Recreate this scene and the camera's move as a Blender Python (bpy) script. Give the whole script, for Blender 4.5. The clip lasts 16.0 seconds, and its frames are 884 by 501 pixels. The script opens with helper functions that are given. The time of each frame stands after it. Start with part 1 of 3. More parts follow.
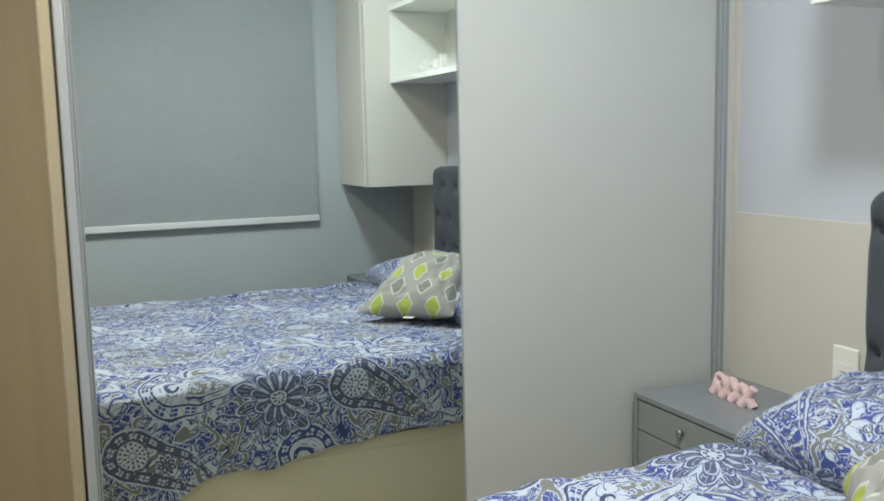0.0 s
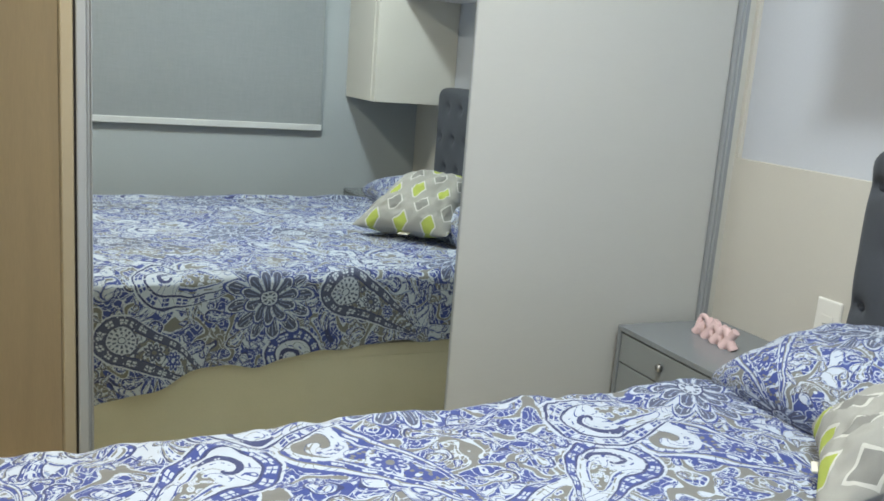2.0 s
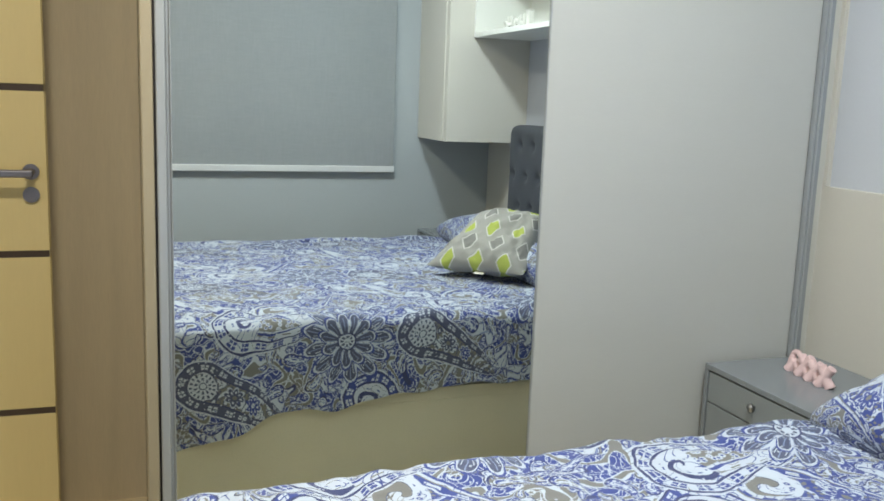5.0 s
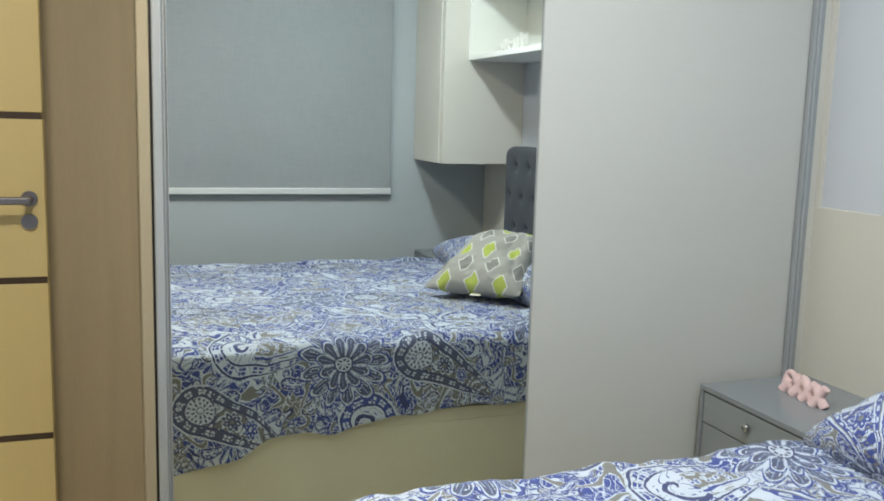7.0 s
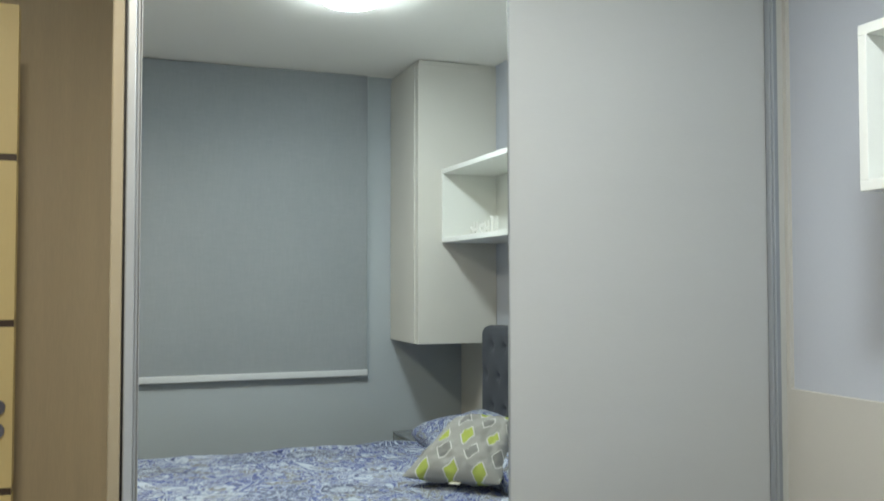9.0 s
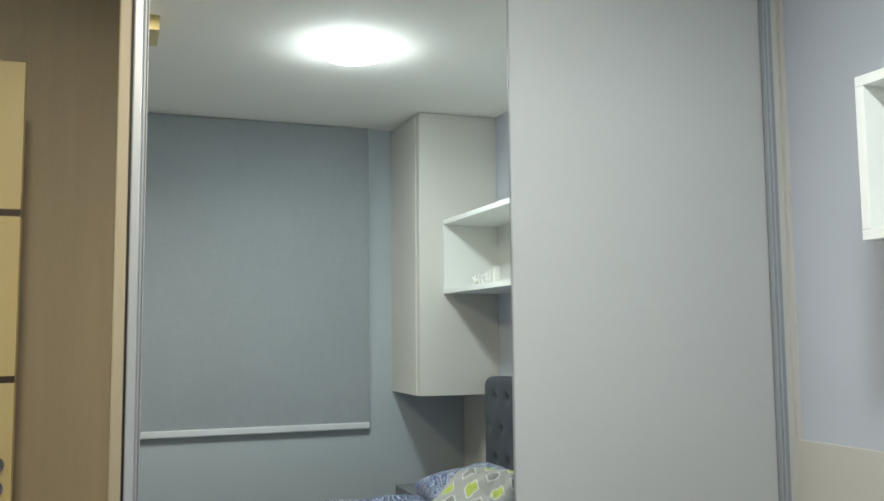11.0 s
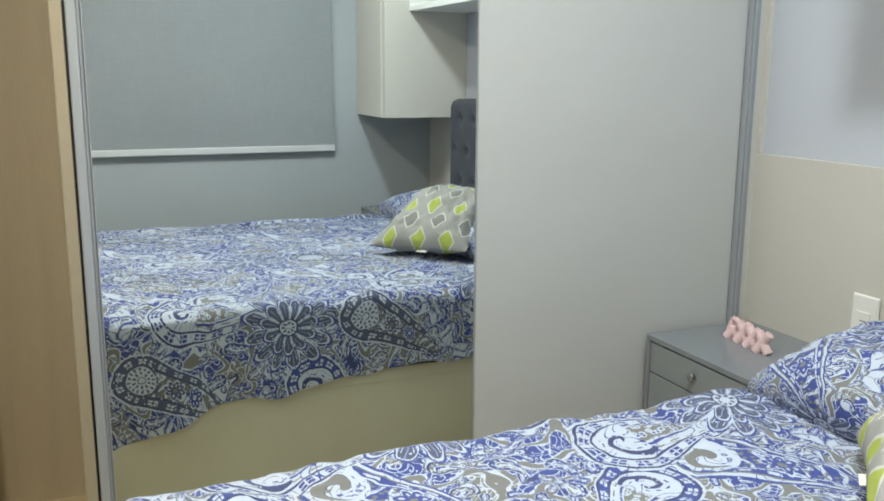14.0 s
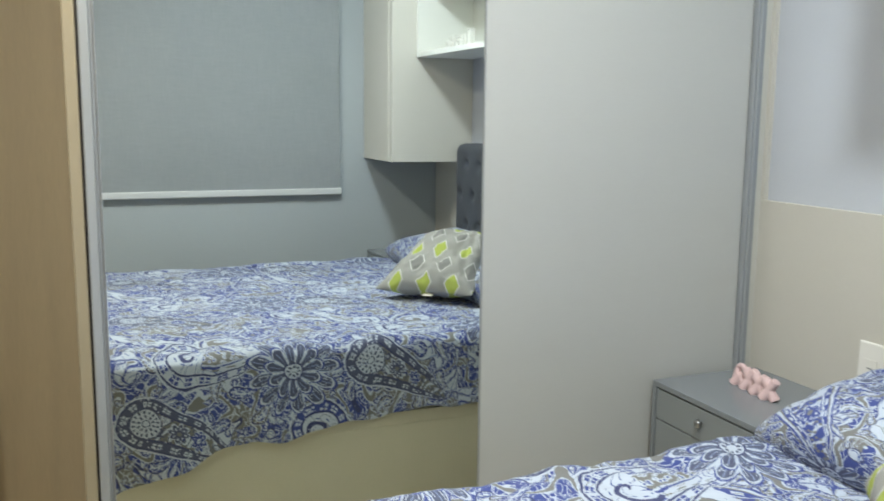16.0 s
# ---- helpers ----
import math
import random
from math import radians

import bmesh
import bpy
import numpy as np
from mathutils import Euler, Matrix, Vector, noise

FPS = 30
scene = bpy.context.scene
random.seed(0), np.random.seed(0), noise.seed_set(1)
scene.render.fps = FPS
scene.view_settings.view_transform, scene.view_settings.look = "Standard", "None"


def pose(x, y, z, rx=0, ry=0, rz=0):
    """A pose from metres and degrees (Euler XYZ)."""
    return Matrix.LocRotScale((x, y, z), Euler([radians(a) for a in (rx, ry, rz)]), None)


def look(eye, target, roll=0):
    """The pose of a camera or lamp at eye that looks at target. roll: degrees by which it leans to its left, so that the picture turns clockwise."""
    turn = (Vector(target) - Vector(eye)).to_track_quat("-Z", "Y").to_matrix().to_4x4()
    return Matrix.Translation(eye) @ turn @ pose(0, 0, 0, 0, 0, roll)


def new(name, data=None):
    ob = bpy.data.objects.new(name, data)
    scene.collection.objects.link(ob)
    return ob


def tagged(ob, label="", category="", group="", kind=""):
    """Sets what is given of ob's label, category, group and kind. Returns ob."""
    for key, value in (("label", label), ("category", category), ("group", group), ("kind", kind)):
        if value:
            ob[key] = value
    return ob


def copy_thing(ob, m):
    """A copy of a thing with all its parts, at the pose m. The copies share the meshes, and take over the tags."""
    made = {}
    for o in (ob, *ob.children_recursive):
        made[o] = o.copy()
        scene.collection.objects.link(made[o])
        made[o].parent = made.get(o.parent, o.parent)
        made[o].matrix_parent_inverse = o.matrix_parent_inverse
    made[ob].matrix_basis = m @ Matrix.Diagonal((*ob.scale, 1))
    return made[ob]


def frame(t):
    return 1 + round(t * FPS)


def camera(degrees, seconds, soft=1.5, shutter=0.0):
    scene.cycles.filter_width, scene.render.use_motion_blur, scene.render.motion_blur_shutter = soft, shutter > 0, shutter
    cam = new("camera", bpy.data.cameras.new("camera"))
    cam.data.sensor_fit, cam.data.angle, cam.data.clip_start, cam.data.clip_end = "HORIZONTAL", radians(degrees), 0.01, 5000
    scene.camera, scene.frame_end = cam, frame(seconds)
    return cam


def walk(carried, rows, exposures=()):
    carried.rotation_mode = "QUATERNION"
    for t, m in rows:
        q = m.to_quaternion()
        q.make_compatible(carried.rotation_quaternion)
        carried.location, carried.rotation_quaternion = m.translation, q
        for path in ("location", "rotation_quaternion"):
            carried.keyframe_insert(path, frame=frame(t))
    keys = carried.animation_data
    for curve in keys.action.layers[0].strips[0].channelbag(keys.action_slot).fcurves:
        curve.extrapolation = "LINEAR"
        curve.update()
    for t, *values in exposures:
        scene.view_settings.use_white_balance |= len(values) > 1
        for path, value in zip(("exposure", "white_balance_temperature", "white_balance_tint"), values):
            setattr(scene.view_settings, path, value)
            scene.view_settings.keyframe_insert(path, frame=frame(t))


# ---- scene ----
cam = camera(52.9, 16.0, soft=1.65, shutter=0.6)

# eye x, y, z; yaw, pitch, roll in degrees
PATH = [
    (0.0, -1.651, -1.853, 1.262, -23.440, -7.180, -1.250),
    (0.5, -1.672, -1.863, 1.266, -22.630, -6.990, 1.120),
    (1.0, -1.672, -1.866, 1.258, -22.900, -7.390, 2.120),
    (1.5, -1.673, -1.863, 1.250, -23.170, -10.110, 3.900),
    (2.0, -1.676, -1.863, 1.236, -24.170, -11.780, 4.390),
    (2.5, -1.685, -1.857, 1.251, -23.450, -10.290, 6.250),
    (3.0, -1.672, -1.842, 1.247, -20.280, -8.810, 6.010),
    (3.2, -1.659, -1.839, 1.264, -18.350, -8.640, 2.910),
    (3.73, -1.659, -1.837, 1.261, -17.257, -8.921, 0.805),
    (4.25, -1.665, -1.833, 1.248, -17.805, -9.586, 0.887),
    (4.78, -1.672, -1.831, 1.236, -18.896, -9.765, 1.772),
    (5.3, -1.674, -1.832, 1.235, -19.430, -8.590, 2.070),
    (5.5, -1.671, -1.840, 1.253, -19.360, -7.230, 1.780),
    (6.0, -1.674, -1.841, 1.249, -19.520, -7.750, 1.860),
    (6.5, -1.663, -1.841, 1.246, -19.870, -9.080, 1.470),
    (7.0, -1.671, -1.848, 1.249, -19.310, -8.400, 1.650),
    (7.5, -1.677, -1.845, 1.248, -18.980, -6.900, 2.380),
    (8.0, -1.669, -1.857, 1.279, -18.870, -4.100, 1.440),
    (8.5, -1.663, -1.872, 1.309, -20.050, -0.660, -0.710),
    (9.0, -1.657, -1.860, 1.326, -20.430, 2.110, -0.040),
    (9.2, -1.658, -1.857, 1.336, -20.700, 2.660, -0.710),
    (9.72, -1.659, -1.857, 1.337, -20.808, 3.797, -1.170),
    (10.25, -1.661, -1.857, 1.335, -20.654, 5.131, -1.093),
    (10.78, -1.663, -1.857, 1.332, -20.475, 5.500, -0.664),
    (11.3, -1.662, -1.855, 1.332, -20.510, 3.740, -0.070),
    (11.5, -1.658, -1.849, 1.336, -20.650, 1.700, 0.320),
    (12.0, -1.642, -1.844, 1.315, -20.710, -2.010, -0.450),
    (12.5, -1.640, -1.822, 1.277, -20.800, -5.230, -0.550),
    (13.0, -1.635, -1.818, 1.266, -20.730, -7.160, -0.670),
    (13.5, -1.627, -1.819, 1.250, -21.150, -9.440, 0.090),
    (14.0, -1.631, -1.816, 1.254, -22.400, -11.380, 0.340),
    (14.5, -1.624, -1.814, 1.253, -22.800, -11.670, 0.700),
    (15.0, -1.630, -1.825, 1.253, -23.320, -10.330, 1.000),
    (15.5, -1.627, -1.828, 1.259, -23.600, -9.490, 1.100),
    (16.0, -1.636, -1.822, 1.262, -22.050, -8.680, 0.600),
]


def stand(x, y, z, yaw, pitch, roll):
    a, b = radians(yaw), radians(pitch)
    way = Vector((-math.sin(a) * math.cos(b), math.cos(a) * math.cos(b), math.sin(b)))
    return look(Vector((x, y, z)), Vector((x, y, z)) + way, roll)


EXPOSURES = [(0.0, -0.09), (0.5, -0.06), (1.5, -0.03), (2.0, 0.0), (7.5, 0.0), (8.0, -0.06), (8.5, -0.25), (9.2, -0.31), (11.3, -0.31), (12.0, -0.18), (12.5, -0.09), (13.0, -0.05), (14.0, 0.0), (16.0, 0.0)]
walk(cam, [(t, stand(*row)) for t, *row in PATH], EXPOSURES)

# ---------------------------------------------------------------- light
world = bpy.data.worlds.new("world")
scene.world = world
world.use_nodes = True
world.node_tree.nodes["Background"].inputs["Color"].default_value = (0.02, 0.022, 0.026, 1)
world.node_tree.nodes["Background"].inputs["Strength"].default_value = 0.3
LAMP_STRENGTH = 244.0
LAMP_COLOUR = (0.88, 0.975, 1.0)
HALL_WATTS = 23.0

# ---------------------------------------------------------------- plan
CEIL = 2.33
WINDOW_Y = -2.285
BACK_Y = 0.88
LEFT_X = -2.72
MIRROR_L, MIRROR_R = -1.604, -0.800
CAB_Y, CAB_X, CAB_Z = -1.869, -0.381, 1.056
NICHE_X, NICHE_Y0, NICHE_Y1, NICHE_Z0, NICHE_Z1 = -0.27, -1.867, -0.507, 1.507, 1.837
BED_Z = 0.63
LAMP_X, LAMP_Y = -0.89, -1.09


# ---------------------------------------------------------------- node helpers
class Ex:
    """A value in a node tree; arithmetic on it adds math nodes."""

    def __init__(self, tree, socket):
        self.tree, self.socket = tree, socket

    def op(self, kind, *others):
        node = self.tree.nodes.new("ShaderNodeMath")
        node.operation = kind
        for n, v in enumerate((self, *others)):
            if isinstance(v, Ex):
                self.tree.links.new(v.socket, node.inputs[n])
            else:
                node.inputs[n].default_value = v
        return Ex(self.tree, node.outputs[0])

    def __add__(self, o): return self.op("ADD", o)
    def __sub__(self, o): return self.op("SUBTRACT", o)
    def __mul__(self, o): return self.op("MULTIPLY", o)
    def __truediv__(self, o): return self.op("DIVIDE", o)
    def gt(self, o): return self.op("GREATER_THAN", o)
    def lt(self, o): return self.op("LESS_THAN", o)
    def vmax(self, o): return self.op("MAXIMUM", o)
    def vmin(self, o): return self.op("MINIMUM", o)
    def power(self, o): return self.op("POWER", o)
    def sin(self): return self.op("SINE")
    def cos(self): return self.op("COSINE")
    def size(self): return self.op("ABSOLUTE")
    def root(self): return self.op("SQRT")
    def nearest(self): return self.op("ROUND")
    def angle(self, o): return self.op("ARCTAN2", o)


def band(v, a, b):
    return v.gt(a) * v.lt(b)


def tree_of(mat):
    mat.use_nodes = True
    t = mat.node_tree
    return t, t.nodes["Principled BSDF"]


def mix(t, fac, a, b):
    """Colour mix; a and b are sockets or RGB triples."""
    n = t.nodes.new("ShaderNodeMix")
    n.data_type = "RGBA"
    for slot, v in ((0, fac), (6, a), (7, b)):
        if isinstance(v, Ex):
            v = v.socket
        if isinstance(v, bpy.types.NodeSocket):
            t.links.new(v, n.inputs[slot])
        elif isinstance(v, (tuple, list)):
            n.inputs[slot].default_value = (*v[:3], 1)
        else:
            n.inputs[slot].default_value = v
    return n.outputs[2]


def coords(t, kind="Object", scale=(1, 1, 1)):
    c = t.nodes.new("ShaderNodeTexCoord")
    m = t.nodes.new("ShaderNodeMapping")
    m.inputs["Scale"].default_value = scale
    t.links.new(c.outputs[kind], m.inputs["Vector"])
    return m.outputs[0]


def grain(t, vec, scale, detail=3, rough=0.55):
    n = t.nodes.new("ShaderNodeTexNoise")
    n.inputs["Scale"].default_value, n.inputs["Detail"].default_value, n.inputs["Roughness"].default_value = scale, detail, rough
    t.links.new(vec, n.inputs["Vector"])
    return n.outputs["Fac"]


def bump(t, bsdf, height, strength, distance=0.002):
    b = t.nodes.new("ShaderNodeBump")
    b.inputs["Strength"].default_value, b.inputs["Distance"].default_value = strength, distance
    t.links.new(height, b.inputs["Height"])
    t.links.new(b.outputs[0], bsdf.inputs["Normal"])


def spread(t, fac, lo, hi):
    m = t.nodes.new("ShaderNodeMapRange")
    m.inputs["From Min"].default_value, m.inputs["From Max"].default_value = lo, hi
    t.links.new(fac.socket if isinstance(fac, Ex) else fac, m.inputs["Value"])
    return m.outputs[0]


def surface(name, colour, rough=0.5, metal=0.0, vary=0.08, fine=180, coarse=2.5, relief=0.15, stretch=(1, 1, 1), spec=0.5):
    """A painted, laminated or woven surface: grain at two scales, uneven gloss, fine relief."""
    mat = bpy.data.materials.new(name)
    t, b = tree_of(mat)
    vec = coords(t, "Object", stretch)
    big, small = grain(t, vec, coarse, 4), grain(t, vec, fine, 2)
    dark = tuple(c * (1 - vary) for c in colour)
    light = tuple(min(1, c * (1 + vary)) for c in colour)
    first = mix(t, spread(t, big, 0.3, 0.7), dark, light)
    second = mix(t, spread(t, small, 0.25, 0.75), tuple(c * (1 - vary * 0.8) for c in colour), tuple(min(1, c * (1 + vary * 0.8)) for c in colour))
    t.links.new(mix(t, 0.5, first, second), b.inputs["Base Color"])
    r = t.nodes.new("ShaderNodeMapRange")
    r.inputs["To Min"].default_value, r.inputs["To Max"].default_value = rough * 0.88, min(1, rough * 1.12)
    t.links.new(big, r.inputs["Value"])
    t.links.new(r.outputs[0], b.inputs["Roughness"])
    b.inputs["Metallic"].default_value = metal
    b.inputs["Specular IOR Level"].default_value = spec
    bump(t, b, small, relief, 0.001)
    return mat


def glowing(name, colour, strength):
    mat = bpy.data.materials.new(name)
    t, b = tree_of(mat)
    b.inputs["Base Color"].default_value = (0.9, 0.9, 0.9, 1)
    b.inputs["Emission Color"].default_value = (*colour, 1)
    b.inputs["Emission Strength"].default_value = strength
    return mat


# ---------------------------------------------------------------- materials
M_CEIL = surface("ceiling_paint", (0.89, 0.865, 0.805), 0.9, vary=0.03, fine=120, relief=0.1)
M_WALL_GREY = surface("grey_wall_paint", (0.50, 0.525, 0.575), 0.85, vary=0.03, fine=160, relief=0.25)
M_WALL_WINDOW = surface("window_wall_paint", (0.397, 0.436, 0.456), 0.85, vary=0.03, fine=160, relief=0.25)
M_WALL_TAN = surface("tan_wood_panel", (0.66, 0.57, 0.405), 0.6, vary=0.10, fine=60, coarse=3.0, relief=0.1, stretch=(6, 6, 0.35))
M_BEIGE = surface("beige_laminate", (0.55, 0.53, 0.478), 0.55, vary=0.03, fine=220, relief=0.12)
M_CABINET = surface("pale_cabinet_laminate", (0.60, 0.585, 0.53), 0.5, vary=0.03, fine=220, relief=0.1)
M_NICHE = surface("white_niche_laminate", (0.74, 0.75, 0.71), 0.42, vary=0.02, fine=220, relief=0.06)
M_GREY_DOOR = surface("grey_laminate", (0.485, 0.49, 0.475), 0.42, vary=0.03, fine=120, coarse=1.2, relief=0.12, stretch=(0.5, 1, 5))
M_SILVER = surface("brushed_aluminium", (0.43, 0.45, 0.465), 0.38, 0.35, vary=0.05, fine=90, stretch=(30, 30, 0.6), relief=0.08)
# the same aluminium darkened: shade on the profiles put into its colour
M_SILVER_SHADED = surface("shaded_aluminium", (0.33, 0.35, 0.37), 0.42, 0.3, vary=0.05, fine=90, stretch=(30, 30, 0.6), relief=0.08)
M_BLACK = surface("black_seal", (0.02, 0.02, 0.022), 0.6, vary=0.1)
M_STRIP = surface("pale_edge_band", (0.345, 0.292, 0.20), 0.5, vary=0.04, fine=90, stretch=(8, 8, 0.4))
M_DOOR = surface("cream_door_laminate", (0.66, 0.54, 0.27), 0.45, vary=0.04, fine=60, coarse=2.0, stretch=(5, 5, 0.4), relief=0.06)
M_INLAY = surface("dark_inlay", (0.055, 0.035, 0.025), 0.5, vary=0.15)
M_STEEL = surface("satin_steel", (0.27, 0.265, 0.31), 0.45, 1.0, vary=0.04)
M_NIGHT = surface("grey_lacquer", (0.20, 0.22, 0.24), 0.13, vary=0.025, fine=240, relief=0.03)
M_NIGHT_FRONT = surface("grey_drawer_lacquer", (0.215, 0.235, 0.245), 0.30, vary=0.025, fine=240, relief=0.04)
M_CHROME = surface("chrome", (0.40, 0.40, 0.41), 0.30, 1.0, vary=0.02)
M_PINK = surface("pink_glazed_ceramic", (0.70, 0.51, 0.515), 0.12, vary=0.05, fine=60, relief=0.02)
M_PLASTIC = surface("white_plastic", (0.78, 0.77, 0.73), 0.35, vary=0.015, relief=0.03)
M_SUEDE = surface("beige_suede", (0.57, 0.545, 0.425), 0.95, vary=0.06, fine=320, coarse=5, relief=0.5, spec=0.1)
M_BLIND_BAR = surface("blind_bar_paint", (0.60, 0.62, 0.63), 0.4, vary=0.02)
M_FLOOR = surface("pale_floor_tile", (0.74, 0.63, 0.42), 0.35, vary=0.06, fine=40, coarse=3, relief=0.05)
M_TAG = surface("white_label_cloth", (0.75, 0.73, 0.64), 0.8, vary=0.03, fine=400, relief=0.2)
M_ORN = surface("white_lacquered_wood", (0.70, 0.70, 0.66), 0.4, vary=0.03, relief=0.04)
M_BUTTON = surface("slate_button_cloth", (0.045, 0.052, 0.065), 0.9, vary=0.08, fine=400, relief=0.3, spec=0.2)
M_LAMP = glowing("lamp_diffuser", LAMP_COLOUR, LAMP_STRENGTH)
M_LAMP_RIM = surface("white_lamp_rim", (0.8, 0.8, 0.8), 0.4, vary=0.02)


def mirror_material():
    mat = bpy.data.materials.new("mirror_silver")
    t, b = tree_of(mat)
    b.inputs["Base Color"].default_value = (0.82, 0.855, 0.845, 1)
    b.inputs["Metallic"].default_value = 1.0
    b.inputs["Roughness"].default_value = 0.0
    return mat


def blind_material():
    """Woven screen fabric: fine threads both ways, some of them thicker."""
    mat = bpy.data.materials.new("woven_grey_screen")
    t, b = tree_of(mat)
    across, down = grain(t, coords(t, "Object", (18, 1, 420)), 1.0, 3), grain(t, coords(t, "Object", (420, 1, 14)), 1.0, 3)
    cloud = grain(t, coords(t), 1.6, 3)
    weave = mix(t, 0.5, across, down)
    tone = mix(t, spread(t, weave, 0.35, 0.65), (0.262, 0.284, 0.300), (0.302, 0.326, 0.343))
    t.links.new(mix(t, 0.06, tone, cloud), b.inputs["Base Color"])
    b.inputs["Roughness"].default_value = 0.9
    b.inputs["Specular IOR Level"].default_value = 0.2
    bump(t, b, weave, 0.3, 0.001)
    return mat


def headboard_material():
    mat = bpy.data.materials.new("slate_upholstery")
    t, b = tree_of(mat)
    fine, cloud = grain(t, coords(t), 420, 2), grain(t, coords(t), 7, 4)
    t.links.new(mix(t, mix(t, 0.4, fine, cloud), (0.031, 0.036, 0.046), (0.062, 0.070, 0.085)), b.inputs["Base Color"])
    b.inputs["Roughness"].default_value = 0.85
    b.inputs["Sheen Weight"].default_value = 0.08
    bump(t, b, fine, 0.4, 0.001)
    return mat


def paisley_material():
    """Printed cotton: a half-drop repeat of large paisleys, hooked scrolls and fan daisies in blue, slate and taupe on white."""
    mat = bpy.data.materials.new("paisley_cotton")
    t, b = tree_of(mat)
    c = t.nodes.new("ShaderNodeTexCoord")
    wob = t.nodes.new("ShaderNodeTexNoise")
    wob.inputs["Scale"].default_value, wob.inputs["Detail"].default_value = 11, 2
    t.links.new(c.outputs["UV"], wob.inputs["Vector"])
    sep, wsep = t.nodes.new("ShaderNodeSeparateXYZ"), t.nodes.new("ShaderNodeSeparateColor")
    t.links.new(c.outputs["UV"], sep.inputs[0])
    t.links.new(wob.outputs["Color"], wsep.inputs[0])
    u = Ex(t, sep.outputs[0]) + (Ex(t, wsep.outputs[0]) - 0.5) * 0.030
    v = Ex(t, sep.outputs[1]) + (Ex(t, wsep.outputs[1]) - 0.5) * 0.030
    white, blue, navy = (0.45, 0.51, 0.605), (0.022, 0.046, 0.235), (0.021, 0.032, 0.125)
    slate, taupe, pale = (0.057, 0.072, 0.140), (0.155, 0.157, 0.150), (0.20, 0.26, 0.43)
    step_u, drop_v, step_v = 0.600, -0.118, 0.64

    def joined(x, y):
        j = t.nodes.new("ShaderNodeCombineXYZ")
        t.links.new(x.socket, j.inputs[0])
        t.links.new(y.socket, j.inputs[1])
        return j.outputs[0]

    wavy = joined(u, v)

    def cells(scale, jitter=1.0):
        n = t.nodes.new("ShaderNodeTexVoronoi")
        n.voronoi_dimensions, n.feature = "2D", "F1"
        n.inputs["Scale"].default_value, n.inputs["Randomness"].default_value = scale, jitter
        t.links.new(wavy, n.inputs["Vector"])
        return n

    def local(cu, cv, turn, length, bend=0.0):
        """Place relative to a motif, one unit being its head's radius."""
        du, dv = u - cu, v - cv
        n = (du / step_u).nearest()
        du, dv = du - n * step_u, dv - n * drop_v
        dv = dv - (dv / step_v).nearest() * step_v
        ca, sa = math.cos(radians(turn)) / length, math.sin(radians(turn)) / length
        x, y = du * ca + dv * sa, dv * ca - du * sa
        if bend:
            far = x.vmax(0.0)
            y = y + far * far * bend
        return x, y

    def drop(x, y, tip=2.4):
        """Levels of a teardrop: 1 on its outline, 0 on its axis."""
        wide = ((x.vmax(0.0) / tip) * -1.0 + 1.0).vmax(0.001).power(0.56)
        cut = x.vmin(0.0)
        yy = y / wide
        return (cut * cut + yy * yy).root() + x.gt(tip) * 9.0

    def contour(scale, turns, detail=1.0):
        n = t.nodes.new("ShaderNodeTexNoise")
        n.noise_dimensions = "2D"
        n.inputs["Scale"].default_value, n.inputs["Detail"].default_value = scale, detail
        t.links.new(c.outputs["UV"], n.inputs["Vector"])
        return (Ex(t, n.outputs["Fac"]) * turns).sin()

    bead = Ex(t, cells(70).outputs["Distance"])
    curl, tendril, frond = contour(8, 15.0, 1.2), contour(15, 26.0, 0.4), contour(24, 30.0, 0.0)
    patch, spot = Ex(t, grain(t, coords(t, "UV"), 8, 2)), Ex(t, grain(t, coords(t, "UV"), 13, 1))
    colour = mix(t, tendril.gt(0.90), white, pale)

    def over(mask, paint):
        nonlocal colour
        colour = mix(t, mask, colour, paint)

    # ground: blue and taupe foliage on white
    over(curl.gt(-0.40), navy)
    over(curl.gt(-0.24), mix(t, patch.gt(0.57), blue, taupe))
    over(curl.gt(-0.18) * band(tendril, 0.36, 0.70), white)
    over(curl.gt(-0.18) * frond.lt(-0.92), white)
    over(curl.gt(0.86), white)
    over(curl.gt(0.95), taupe)
    over(band(curl, -0.62, -0.54) * spot.gt(0.47), blue)
    over(curl.lt(-0.72) * tendril.gt(0.45), taupe)
    over(curl.lt(-0.72) * tendril.gt(0.62), white)
    over(curl.lt(-0.72) * tendril.gt(0.84), blue)

    def scatter(scale, head, tip, bend, chance, dots):
        """Small drops and buds, turned every way, one to a cell."""
        n = cells(scale, 0.75)
        at, tone = t.nodes.new("ShaderNodeSeparateXYZ"), t.nodes.new("ShaderNodeSeparateColor")
        t.links.new(n.outputs["Position"], at.inputs[0])
        t.links.new(n.outputs["Color"], tone.inputs[0])
        one, two, three = [Ex(t, tone.outputs[k]) for k in range(3)]
        px, py = (u - Ex(t, at.outputs[0])) * scale, (v - Ex(t, at.outputs[1])) * scale
        way = one * 6.283
        ca, sa = way.cos(), way.sin()
        x, y = (px * ca + py * sa) / head + tip * 0.30, (py * ca - px * sa) / head
        far = x.vmax(0.0)
        y = y + far * far * bend
        q, th, rr = drop(x, y, tip), y.angle(x), (x * x + y * y).root()
        here = three.gt(1.0 - chance)
        ink, other = mix(t, two.gt(0.40), taupe, blue), mix(t, two.gt(0.70), blue, taupe)
        over(q.lt(1.22) * here, white)
        over(q.lt(1.10) * here, navy)
        over(q.lt(0.90) * here, ink)
